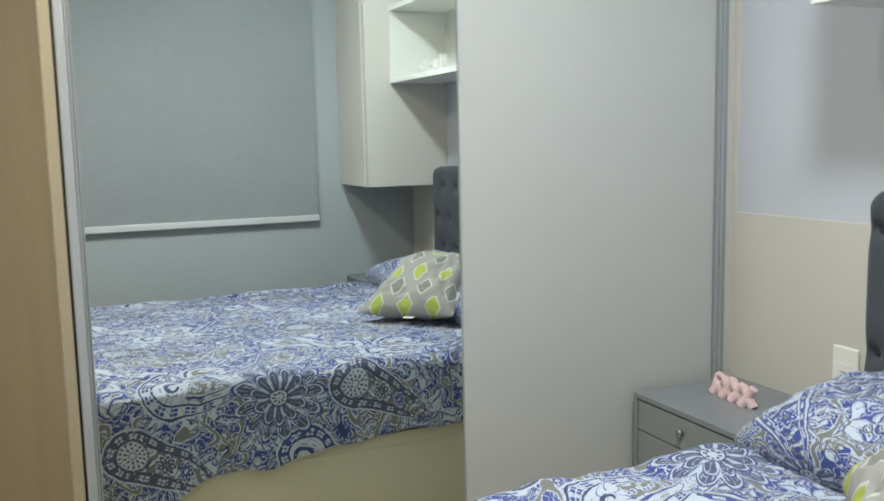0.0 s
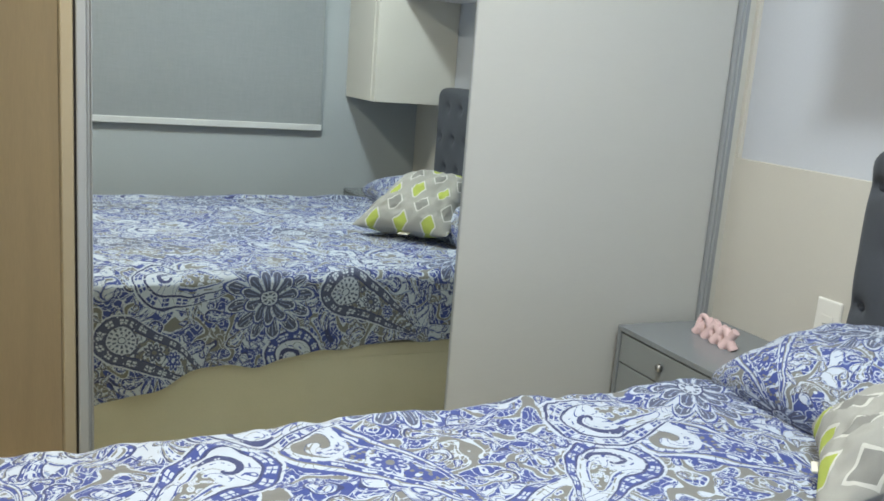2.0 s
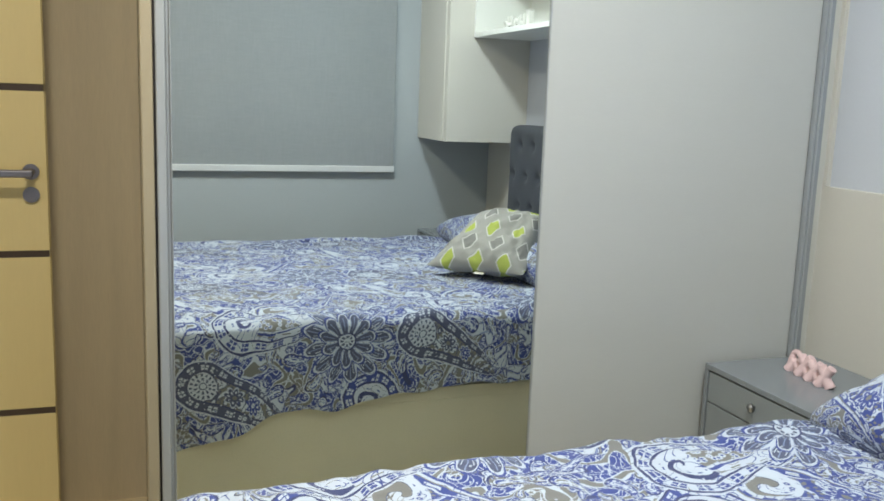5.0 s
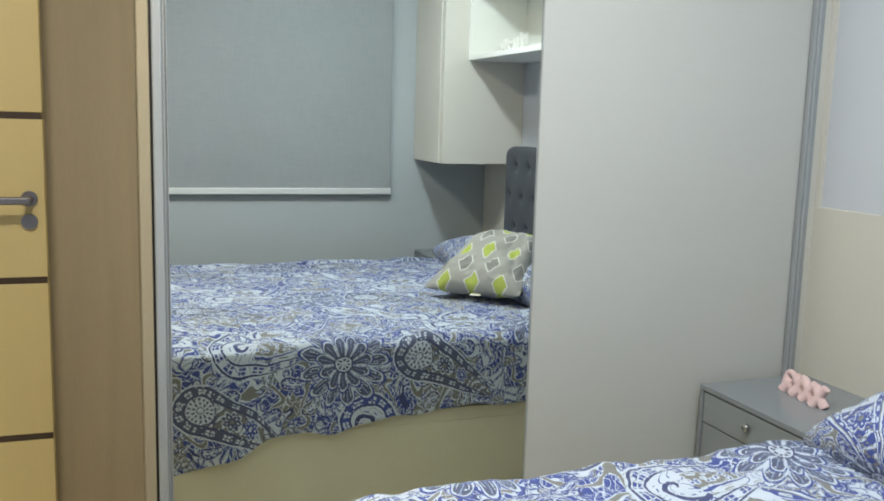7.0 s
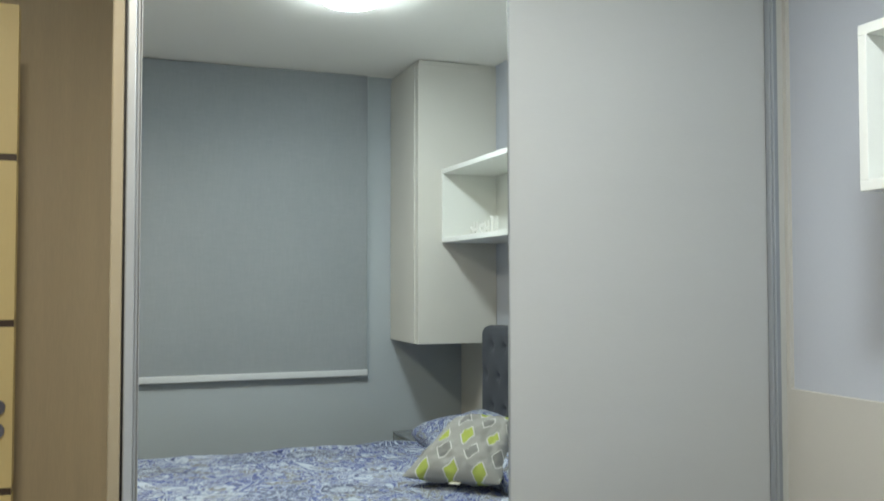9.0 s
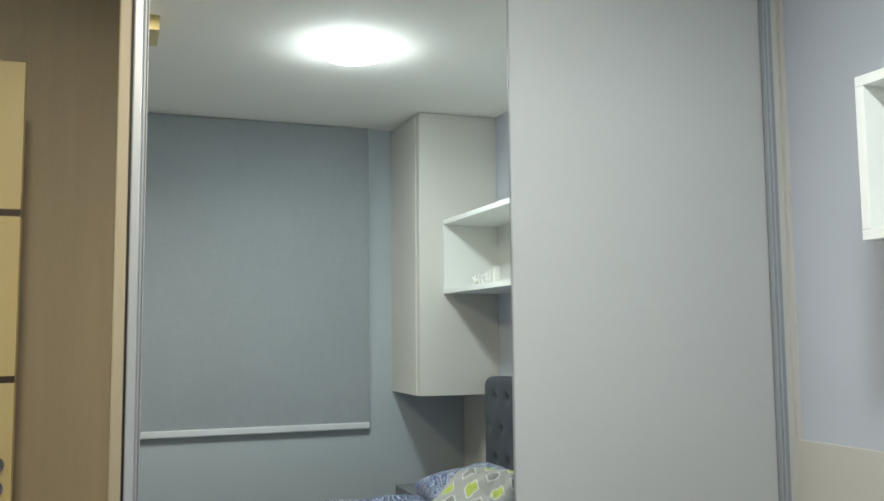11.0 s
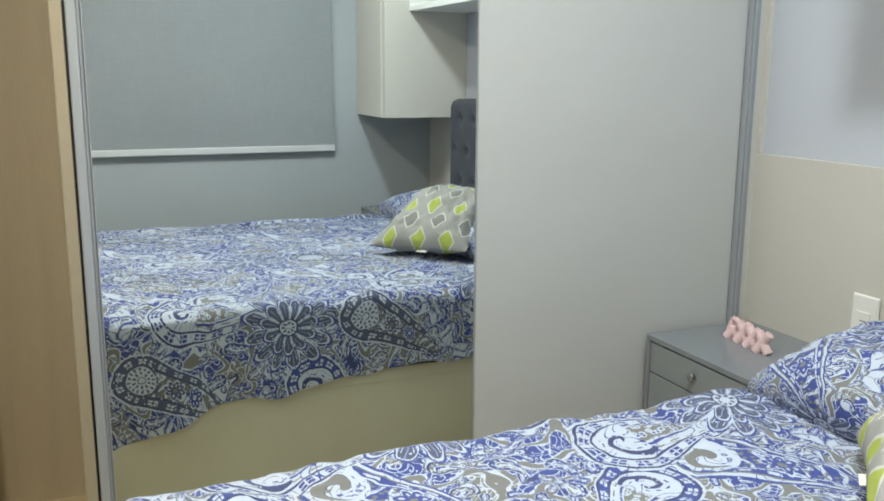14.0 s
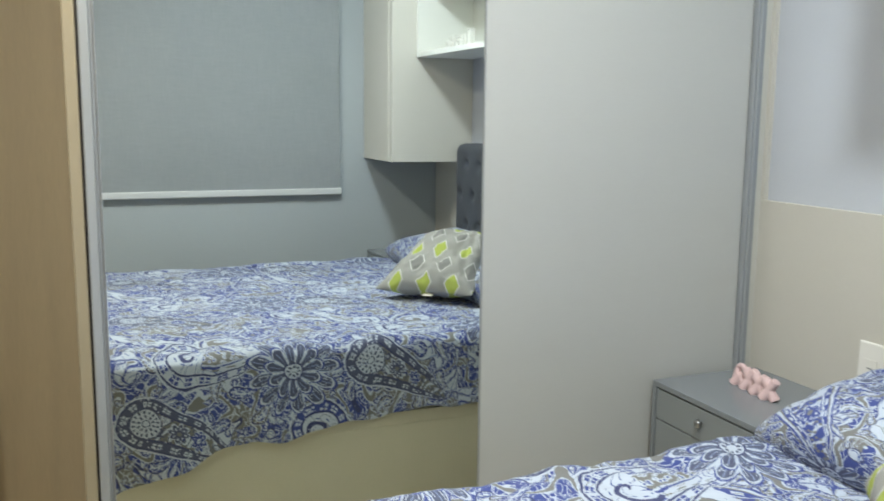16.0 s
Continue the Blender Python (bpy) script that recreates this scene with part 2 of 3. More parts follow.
        if dots:
            ring = (x * 6.0).cos() * x.gt(0.0) + (th * 6.0).cos() * x.lt(0.0001)
            over(band(q, 0.66, 0.84) * ring.gt(0.35) * here, white)
        over(q.lt(0.56) * here, white)
        over(band(q, 0.20, 0.44) * here, other)
        over(q.lt(0.44) * ((rr * 7.0) + th).cos().gt(0.55) * here, white)

    scatter(24, 0.20, 2.4, 0.12, 0.65, False)
    scatter(11, 0.19, 2.9, 0.20, 0.75, True)

    def flowers(x, q, th, mid, half, every):
        """Four-petalled squares set along the border between two levels."""
        phase = x.gt(0.0) * x * (math.pi / every) + x.lt(0.0001) * th * (math.pi / every)
        along, across = (phase.sin() * (every / math.pi) / (half * 1.25)).size(), ((q - mid) / half).size()
        return along.vmax(across).lt(1.0) * along.vmin(across).gt(0.16)

    def rosette(x, y, at, size, dark):
        xx = (x - at) / size
        yy = y / size
        rr, th = (xx * xx + yy * yy).root(), yy.angle(xx)
        over(rr.lt(1.10), dark)
        over(rr.lt(1.0), white)
        over(band(rr, 0.70, 0.92) * (th * 16.0).cos().gt(0.25), dark)
        over(band(rr, 0.36, 0.60) * (th * 10.0).cos().gt(0.15), dark)
        over(band(rr, 0.20, 0.27), dark)

    def daisy_at(x, y, at, size, paint, heart):
        xx = (x - at) / size
        yy = y / size
        rr, th = (xx * xx + yy * yy).root(), yy.angle(xx)
        edge = rr / ((th * 4.0).cos().size() * 0.35 + 0.65)
        over(edge.lt(1.12), white)
        over(edge.lt(0.95), paint)
        over(band(edge, 0.45, 0.70) * (th * 8.0).cos().gt(0.5), white)
        over(rr.lt(0.22), heart)

    def rosette_paisley(cu, cv, turn, size, bend, border, body, tip=3.8):
        x, y = local(cu, cv, turn, size, bend)
        q, th = drop(x, y, tip), y.angle(x)
        over(q.lt(1.16), white)
        over(q.lt(1.08), navy)
        over(q.lt(1.03), border)
        over(flowers(x, q, th, 0.84, 0.11, 0.62), white)
        over(q.lt(0.64), navy)
        over(q.lt(0.58), body)
        over(q.lt(0.56) * tendril.gt(0.35), white)
        over(q.lt(0.56) * frond.gt(0.80), border)
        over(q.lt(0.56) * bead.lt(0.20), border)
        daisy_at(x, y, 1.25, 0.42, border, taupe)
        daisy_at(x, y, 2.15, 0.34, blue, white)
        rosette(x, y, 0.0, 0.58, border)

    def hooked_paisley(cu, cv, turn, size, bend, border, spots, tip=2.7, hand=1.0):
        x, y = local(cu, cv, turn, size, bend)
        q, th = drop(x, y, tip), (y * hand).angle(x)
        rr = (x * x + y * y).root()
        over(q.lt(1.10), white)
        over(q.lt(1.03), navy)
        over(q.lt(0.97), border)
        over(flowers(x, q, th, 0.83, 0.10, 0.50), spots)
        over(q.lt(0.70), navy)
        over(q.lt(0.64), white)
        over(band(q, 0.50, 0.55) * (x * 16.0).cos().gt(-0.2) * x.gt(0.1), taupe)
        # the inner drop, hooked at its head
        xi, yi = (x - 0.45) / 0.36, (y + hand * 0.06) / 0.36
        qi = drop(xi, yi, 3.2)
        over(qi.lt(1.12), blue)
        over(qi.lt(0.94), white)
        over(qi.lt(0.78), taupe)
        over(qi.lt(0.72) * bead.lt(0.40), white)
        over(qi.lt(0.72) * bead.lt(0.18), blue)
        hook = (th + rr * 9.5).cos()
        over(rr.lt(0.60) * x.lt(0.35), white)
        over(rr.lt(0.58) * x.lt(0.35) * hook.gt(0.78), navy)
        over(band(rr, 0.20, 0.50) * x.lt(0.30) * band(hook, -0.25, 0.10) * (th * 9.0).cos().gt(0.2), blue)

    def veined_paisley(cu, cv, turn, size, bend, tip=4.3):
        x, y = local(cu, cv, turn, size, bend)
        q, th = drop(x, y, tip), y.angle(x)
        rr = (x * x + y * y).root()
        over(q.lt(1.24), blue)
        over(q.lt(1.12), white)
        over(q.lt(0.98), taupe)
        over(q.lt(0.92), blue)
        over(band(q, 0.74, 0.86) * ((x * 9.0).cos() * x.gt(0.0) + (th * 9.0).cos() * x.lt(0.0001)).gt(0.2), white)
        over(band(q, 0.60, 0.68), white)
        over(q.lt(0.56) * tendril.gt(0.45), white)
        over(q.lt(0.56) * bead.lt(0.26), taupe)
        daisy_at(x, y, 1.75, 0.50, blue, taupe)
        over(rr.lt(0.78), white)
        hook = (th - rr * 6.5).cos()
        over(rr.lt(0.64) * hook.gt(0.30), taupe)
        over(rr.lt(0.64) * band(hook, 0.16, 0.30), navy)
        over(band(rr, 0.30, 0.56) * hook.lt(-0.60) * bead.lt(0.34), blue)

    def fan_daisy(cu, cv, size, dark):
        x, y = local(cu, cv, 0, size)
        rr, th = (x * x + y * y).root(), y.angle(x)
        outer = rr / ((th * 6.5).cos().size() * 0.36 + 0.64)
        inner = rr / ((th * 5.5 + 0.6).cos().size() * 0.30 + 0.70)
        over(outer.lt(1.06), blue)
        over(outer.lt(0.99), white)
        over(band(outer, 0.50, 0.93) * (th * 13.0).cos().gt(-0.35), dark)
        over(band(outer, 0.56, 0.84) * band((th * 13.0).cos(), 0.15, 0.42), white)
        over(band(outer, 0.60, 0.90) * (th * 39.0).cos().gt(0.90), pale)
        over(inner.lt(0.66), blue)
        over(inner.lt(0.61), white)
        over(band(inner, 0.16, 0.57) * (th * 11.0 + 1.2).cos().gt(-0.70), dark)
        over(band(inner, 0.26, 0.50) * (th * 33.0 + 3.6).cos().gt(0.80), pale)
        over(rr.lt(0.20), navy)
        over(rr.lt(0.17), white)
        over(band(rr, 0.07, 0.13) * (th * 8.0).cos().gt(-0.2), dark)

    veined_paisley(-0.700, -0.205, -28, 0.066, 0.10)
    hooked_paisley(-1.060, 0.250, 60, 0.076, 0.16, blue, white, 2.4)
    hooked_paisley(-0.850, -0.245, 205, 0.076, -0.20, blue, white, 2.5, -1.0)
    hooked_paisley(-1.395, 0.012, 12, 0.090, 0.10, white, blue, 2.3, -1.0)
    fan_daisy(-1.130, 0.075, 0.126, slate)
    rosette_paisley(-0.915, 0.066, 18, 0.066, -0.06, slate, taupe)
    tone_of = t.nodes.new("ShaderNodeSeparateColor")
    t.links.new(colour, tone_of.inputs[0])
    level = Ex(t, tone_of.outputs[1])
    over(level.gt(0.45) * frond.gt(0.94) * spot.gt(0.48), mix(t, patch.gt(0.52), blue, taupe))
    over(level.lt(0.10) * bead.lt(0.14) * spot.lt(0.48), white)
    faded = Ex(t, grain(t, coords(t, "UV"), 60, 3))
    over(spread(t, faded, 0.50, 0.95), mix(t, 0.12, colour, pale))
    weave = grain(t, coords(t, "UV"), 900, 2)
    t.links.new(mix(t, 0.06, colour, weave), b.inputs["Base Color"])
    b.inputs["Roughness"].default_value = 0.85
    b.inputs["Specular IOR Level"].default_value = 0.2
    b.inputs["Sheen Weight"].default_value = 0.1
    bump(t, b, weave, 0.25, 0.001)
    return mat


def ogee_material():
    """Cushion cotton: lime and grey lozenges with white outlines on mid grey."""
    mat = bpy.data.materials.new("ogee_cotton")
    t, b = tree_of(mat)
    c, sep = t.nodes.new("ShaderNodeTexCoord"), t.nodes.new("ShaderNodeSeparateXYZ")
    t.links.new(c.outputs["UV"], sep.inputs[0])
    u, v = Ex(t, sep.outputs[0]), Ex(t, sep.outputs[1])
    wide, tall = 0.107, 0.152

    def lattice(du, dv):
        x, y = (u + du) / wide, (v + dv) / tall
        x, y = x - x.nearest(), y - y.nearest()
        return (x.size().power(1.05) * 2.07 + y.size().power(1.05) * 2.07)

    a, bq = lattice(0, 0), lattice(wide / 2, tall / 2)
    lime, grey, mid, white = (0.335, 0.40, 0.060), (0.19, 0.19, 0.18), (0.29, 0.29, 0.27), (0.50, 0.50, 0.47)
    col = mix(t, a.lt(0.58), mid, white)
    col = mix(t, a.lt(0.47), col, lime)
    col = mix(t, bq.lt(0.58), col, white)
    col = mix(t, bq.lt(0.47), col, grey)
    weave = grain(t, coords(t, "UV"), 700, 2)
    t.links.new(mix(t, 0.08, col, weave), b.inputs["Base Color"])
    b.inputs["Roughness"].default_value = 0.9
    b.inputs["Specular IOR Level"].default_value = 0.15
    bump(t, b, weave, 0.3, 0.001)
    return mat


M_MIRROR = mirror_material()
M_BLIND = blind_material()
M_HEADBOARD = headboard_material()
M_PAISLEY = paisley_material()
M_OGEE = ogee_material()


# ---------------------------------------------------------------- mesh helpers
def box(bm, a, b, bevel=0.0, segments=2):
    """A box between two corners, its edges rounded by bevel."""
    lo = Vector([min(p, q) for p, q in zip(a, b)])
    hi = Vector([max(p, q) for p, q in zip(a, b)])
    made = bmesh.ops.create_cube(bm, size=1.0)["verts"]
    for w in made:
        w.co = Vector([l + (h - l) * (x + 0.5) for l, h, x in zip(lo, hi, w.co)])
    if bevel:
        edges = list({e for w in made for e in w.link_edges})
        bmesh.ops.bevel(bm, geom=edges, offset=bevel, segments=segments, affect="EDGES", profile=0.5)
    return bm


def rod(bm, a, b, radius, sides=20, radius2=None):
    a, b = Vector(a), Vector(b)
    m = Matrix.Translation((a + b) / 2) @ (b - a).to_track_quat("Z", "Y").to_matrix().to_4x4()
    bmesh.ops.create_cone(bm, cap_ends=True, segments=sides, radius1=radius, radius2=radius if radius2 is None else radius2, depth=(b - a).length, matrix=m)
    return bm


def tube(bm, points, radius, sides=10):
    """A round bar along points, with rounded ends."""
    pts = [Vector(p) for p in points]
    rings = []
    for i, p in enumerate(pts):
        d = (pts[min(i + 1, len(pts) - 1)] - pts[max(i - 1, 0)]).normalized()
        side = d.cross(Vector((0.3, 0.2, 1.0))).normalized()
        up = side.cross(d)
        rings.append([bm.verts.new(p + (side * math.cos(k * 2 * math.pi / sides) + up * math.sin(k * 2 * math.pi / sides)) * radius) for k in range(sides)])
    for r, s in zip(rings, rings[1:]):
        for k in range(sides):
            bm.faces.new((r[k], r[(k + 1) % sides], s[(k + 1) % sides], s[k]))
    for r in (rings[0], rings[-1]):
        bm.faces.new(r)
    return bm


def part(name, bm, material, parent=None, label="", smooth=False):
    mesh = bpy.data.meshes.new(name)
    bmesh.ops.recalc_face_normals(bm, faces=bm.faces)
    bm.to_mesh(mesh)
    bm.free()
    mesh.materials.append(material)
    if smooth:
        mesh.shade_smooth()
    ob = new(name, mesh)
    if parent:
        ob.parent = parent
        if parent.type == "EMPTY":
            ob.matrix_parent_inverse = Matrix.Translation(-parent.location)
    return tagged(ob, label)


def slab(name, a, b, material, parent=None, bevel=0.0, label=""):
    return part(name, box(bmesh.new(), a, b, bevel), material, parent, label)


def thing(name, label, category, group="", kind="", base=(0, 0, 0)):
    ob = new(name)
    ob.location, ob.empty_display_size = base, 0.1
    return tagged(ob, label, category, group, kind)


def structure(name, a, b, material, label):
    return tagged(slab(name, a, b, material), label, name.split("_")[0], kind="structure")


# ---------------------------------------------------------------- structure
structure("floor", (LEFT_X - 0.1, WINDOW_Y - 0.1, -0.1), (0.1, BACK_Y + 0.1, 0.0), M_FLOOR, "pale beige floor of the bedroom")
structure("ceiling", (LEFT_X - 0.1, WINDOW_Y - 0.1, CEIL), (0.1, BACK_Y + 0.1, CEIL + 0.1), M_CEIL, "plain white plastered bedroom ceiling")
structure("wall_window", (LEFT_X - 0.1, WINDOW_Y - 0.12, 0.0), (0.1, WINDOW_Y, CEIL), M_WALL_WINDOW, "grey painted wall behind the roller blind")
structure("wall_head", (0.0, WINDOW_Y, 0.0), (0.12, BACK_Y + 0.1, CEIL), M_WALL_GREY, "pale blue-grey painted wall behind the bed")
structure("wall_back", (LEFT_X - 0.1, BACK_Y, 0.0), (0.0, BACK_Y + 0.1, CEIL), M_WALL_TAN, "tan wood-toned wall beside the wardrobe")
structure("wall_left", (LEFT_X - 0.1, WINDOW_Y, 0.0), (LEFT_X, BACK_Y, CEIL), M_WALL_GREY, "pale grey painted wall beyond the foot of the bed")
tagged(slab("trim_wall_panel", (-0.012, WINDOW_Y + 0.002, 0.0), (-0.0005, -0.002, 1.054), M_BEIGE, bevel=0.002), "beige laminate dado panel behind the bed", "wall panel", kind="structure")
tagged(slab("trim_wall_strip", (-0.012, -0.017, 1.0545), (-0.0005, -0.0045, CEIL - 0.002), M_BEIGE, bevel=0.001), "narrow beige laminate strip closing the wall beside the wardrobe", "trim", kind="structure")
tagged(slab("trim_wall_bead", (-0.0022, -0.0186, 1.0545), (-0.0005, -0.0172, CEIL - 0.002), M_CABINET, bevel=0.0004), "thin pale sealant line along the laminate strip", "trim", kind="structure")


# ---------------------------------------------------------------- wardrobe
def wardrobe():
    w = thing("wardrobe", "tall fitted wardrobe with a mirrored and a grey sliding door", "wardrobe", base=(-0.84, 0.3, 0))
    slab("side_panel", (-1.660, -0.004, 0.0), (-1.6365, 0.60, CEIL - 0.002), M_STRIP, w, 0.004, "pale wood-edged end panel")
    slab("side_panel", (-0.036, -0.004, 0.0), (-0.001, 0.60, CEIL - 0.002), M_CABINET, w, 0.0015, "beige end panel")
    slab("back_panel", (-1.636, 0.58, 0.0), (-0.04, 0.598, CEIL - 0.002), M_CABINET, w)
    slab("floor_panel", (-1.636, 0.07, 0.0), (-0.04, 0.578, 0.06), M_CABINET, w)
    slab("bottom_track", (-1.636, -0.002, 0.0), (-0.038, 0.06, 0.025), M_SILVER, w, 0.002, "aluminium floor track")
    slab("top_track", (-1.6355, 0.002, CEIL - 0.03), (-0.038, 0.06, CEIL - 0.003), M_SILVER, w, 0.002, "aluminium head track")
    slab("seal", (-1.6362, 0.004, 0.026), (-1.6322, 0.03, CEIL - 0.031), M_BLACK, w, label="black gap beside the door")

    mirror_door = slab("mirror_door", (-1.60, 0.0125, 0.027), (-0.76, 0.022, CEIL - 0.032), M_SILVER_SHADED, w, label="full-height mirrored sliding door")
    slab("mirror", (MIRROR_L, 0.0, 0.028), (-0.8015, 0.012, CEIL - 0.033), M_MIRROR, mirror_door, label="clear silvered mirror glass")
    p = bmesh.new()
    box(p, (-1.6320, -0.010, 0.027), (-1.613, 0.022, CEIL - 0.032), 0.004, 3)
    part("pull_profile", p, M_SILVER, mirror_door, "rounded aluminium pull profile", smooth=False)
    slab("profile_lip", (-1.6128, -0.005, 0.027), (-1.606, 0.022, CEIL - 0.032), M_SILVER_SHADED, mirror_door, 0.002)
    slab("profile_bead", (-1.6055, -0.009, 0.027), (-1.6035, 0.004, CEIL - 0.032), M_SILVER, mirror_door, 0.0007)

    grey_door = slab("grey_door", (-0.7985, -0.004, 0.027), (-0.0695, 0.012, CEIL - 0.032), M_GREY_DOOR, w, 0.001, "matt grey laminate sliding door")
    slab("edge_profile", (-0.8010, -0.0048, 0.027), (-0.7990, 0.011, CEIL - 0.032), M_SILVER, grey_door, 0.0008, "thin aluminium edge")
    slab("pull_profile", (-0.069, -0.020, 0.027), (-0.060, -0.001, CEIL - 0.032), M_SILVER_SHADED, grey_door, 0.004, "grooved aluminium pull profile")
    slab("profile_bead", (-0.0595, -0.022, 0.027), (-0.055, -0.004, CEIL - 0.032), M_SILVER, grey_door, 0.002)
    slab("profile_lip", (-0.0545, -0.018, 0.027), (-0.040, -0.001, CEIL - 0.032), M_SILVER_SHADED, grey_door, 0.003)
    return w


# ---------------------------------------------------------------- entrance door leaf, standing open
def door_leaf():
    d = thing("door", "cream door leaf with thin dark inlays standing open", "door", base=(-2.67, 0.55, 0.005))
    marks = [0.421, 0.825, 1.229, 1.634]
    levels = [0.008] + [z for m in marks for z in (m - 0.0085, m + 0.0085)] + [2.012]
    slab("core", (-2.668, 0.5335, 0.009), (-1.878, 0.5675, 2.010), M_DOOR, d)
    for lo, hi in zip(levels[::2], levels[1::2]):
        slab("panel", (-2.67, 0.529, lo), (-1.8755, 0.533, hi), M_DOOR, d, 0.0012)
        slab("panel", (-2.67, 0.568, lo), (-1.8755, 0.572, hi), M_DOOR, d, 0.0012)
    for m in marks:
        slab("inlay", (-2.669, 0.5305, m - 0.008), (-1.877, 0.5333, m + 0.008), M_INLAY, d, label="dark brown inlay strip")
    h = part("handle", rod(bmesh.new(), (-1.911, 0.5285, 1.028), (-1.911, 0.5215, 1.028), 0.0190, 32), M_STEEL, d, "satin steel lever handle")
    lever = bmesh.new()
    rod(lever, (-1.911, 0.5213, 1.028), (-1.911, 0.478, 1.028), 0.0095, 20)
    box(lever, (-2.035, 0.470, 1.018), (-1.901, 0.482, 1.037), 0.005, 3)
    part("lever", lever, M_STEEL, h)
    k = part("escutcheon", rod(bmesh.new(), (-1.912, 0.5285, 0.972), (-1.912, 0.5225, 0.972), 0.0190, 32), M_STEEL, d, "round steel keyhole plate")
    slot = rod(bmesh.new(), (-1.912, 0.5223, 0.974), (-1.912, 0.5209, 0.974), 0.008, 20)
    part("lock_cylinder", slot, M_STEEL, k)
    for z in (0.25, 1.0, 1.8):
        part("hinge", rod(bmesh.new(), (-2.678, 0.552, z - 0.04), (-2.678, 0.552, z + 0.04), 0.006, 12), M_STEEL, d)
    return d


# ---------------------------------------------------------------- roller blind
def blind():
    b = thing("roller_blind", "grey woven roller blind lowered over the window", "blind", base=(-1.25, -2.262, 0.9))
    x0, x1 = -2.05, -0.505
    bm = bmesh.new()
    nx, nz = 40, 30
    sheets = []
    for back in (0.0, 0.001):
        rows = []
        for k in range(nz + 1):
            z = 0.915 + (CEIL - 0.003 - 0.915) * k / nz
            rows.append([bm.verts.new((x0 + (x1 - x0) * i / nx, -2.262 - back + 0.0018 * math.sin(i * 0.55 + 0.3 * k) * (1 - k / nz) + 0.002 * math.sin(i * 0.21), z)) for i in range(nx + 1)])
        for r, s in zip(rows, rows[1:]):
            for i in range(nx):
                bm.faces.new((r[i], r[i + 1], s[i + 1], s[i]) if back else (r[i + 1], r[i], s[i], s[i + 1]))
        sheets.append(rows)
    f, g = sheets
    for k in range(nz):
        for i in (0, nx):
            bm.faces.new((f[k][i], f[k + 1][i], g[k + 1][i], g[k][i]))
    for i in range(nx):
        for k in (0, nz):
            bm.faces.new((f[k][i], f[k][i + 1], g[k][i + 1], g[k][i]))
    bmesh.ops.recalc_face_normals(bm, faces=bm.faces[:])
    part("fabric", bm, M_BLIND, b, "finely woven grey screen fabric")
    part("roller", rod(bmesh.new(), (x0 + 0.004, -2.2735, 2.305), (x1 - 0.004, -2.2735, 2.305), 0.0095, 24), M_BLIND, b, smooth=True)
    for x in (x0 - 0.006, x1 + 0.001):
        slab("bracket", (x, -2.276, 2.27), (x + 0.005, WINDOW_Y + 0.001, CEIL - 0.001), M_PLASTIC, b, 0.001)
    slab("bottom_bar", (x0 - 0.003, -2.271, 0.885), (x1 + 0.003, -2.252, 0.915), M_BLIND_BAR, b, 0.004, "pale grey bottom bar")
    return b


# ---------------------------------------------------------------- hanging cabinet and open niche
def cabinet():
    c = thing("wall_cabinet", "tall pale hanging cabinet with a plain door", "cabinet", base=(-0.19, -2.08, CAB_Z))
    top = CEIL - 0.004
    slab("body", (CAB_X + 0.020, WINDOW_Y + 0.001, CAB_Z), (-0.001, CAB_Y - 0.0185, top - 0.02), M_CABINET, c, 0.001)
    slab("side_panel", (CAB_X, CAB_Y - 0.018, CAB_Z - 0.001), (-0.001, CAB_Y, top - 0.02), M_CABINET, c, 0.0015, "pale laminate side panel")
    d = slab("cabinet_door", (CAB_X - 0.001, WINDOW_Y + 0.004, CAB_Z - 0.001), (CAB_X + 0.0185, CAB_Y - 0.052, top - 0.0205), M_CABINET, c, 0.0015, "plain handleless door")
    slab("filler", (CAB_X + 0.003, CAB_Y - 0.049, CAB_Z), (CAB_X + 0.0188, CAB_Y - 0.021, top - 0.02), M_CABINET, c, 0.001)
    slab("cornice", (CAB_X + 0.004, WINDOW_Y + 0.002, top - 0.0195), (-0.001, CAB_Y - 0.002, top), M_CABINET, c, 0.001)
    return c


def niche():
    n = thing("wall_niche", "long white open niche shelf above the headboard", "shelf", base=(-0.13, -1.2, NICHE_Z0))
    th = 0.021
    slab("bottom_board", (NICHE_X, NICHE_Y0, NICHE_Z0), (-0.001, NICHE_Y1, NICHE_Z0 + th), M_NICHE, n, 0.001)
    slab("top_board", (NICHE_X, NICHE_Y0, NICHE_Z1 - th), (-0.001, NICHE_Y1, NICHE_Z1), M_NICHE, n, 0.001)
    slab("end_board", (NICHE_X, NICHE_Y1 - th, NICHE_Z0 + th + 0.0004), (-0.001, NICHE_Y1, NICHE_Z1 - th - 0.0004), M_NICHE, n, 0.001)
    slab("end_board", (NICHE_X, NICHE_Y0, NICHE_Z0 + th + 0.0004), (-0.001, NICHE_Y0 + 0.012, NICHE_Z1 - th - 0.0004), M_NICHE, n, 0.001)
    slab("back_board", (-0.008, NICHE_Y0 + 0.0125, NICHE_Z0 + th + 0.0004), (-0.001, NICHE_Y1 - th - 0.0004, NICHE_Z1 - th - 0.0004), M_NICHE, n)
    return n


# ---------------------------------------------------------------- bed
def fold(x, y, s=1.0):
    return noise.noise(Vector((x * 7 * s, y * 7 * s, 3.1))) * 0.6 + noise.noise(Vector((x * 19 * s, y * 17 * s, 8.7))) * 0.3


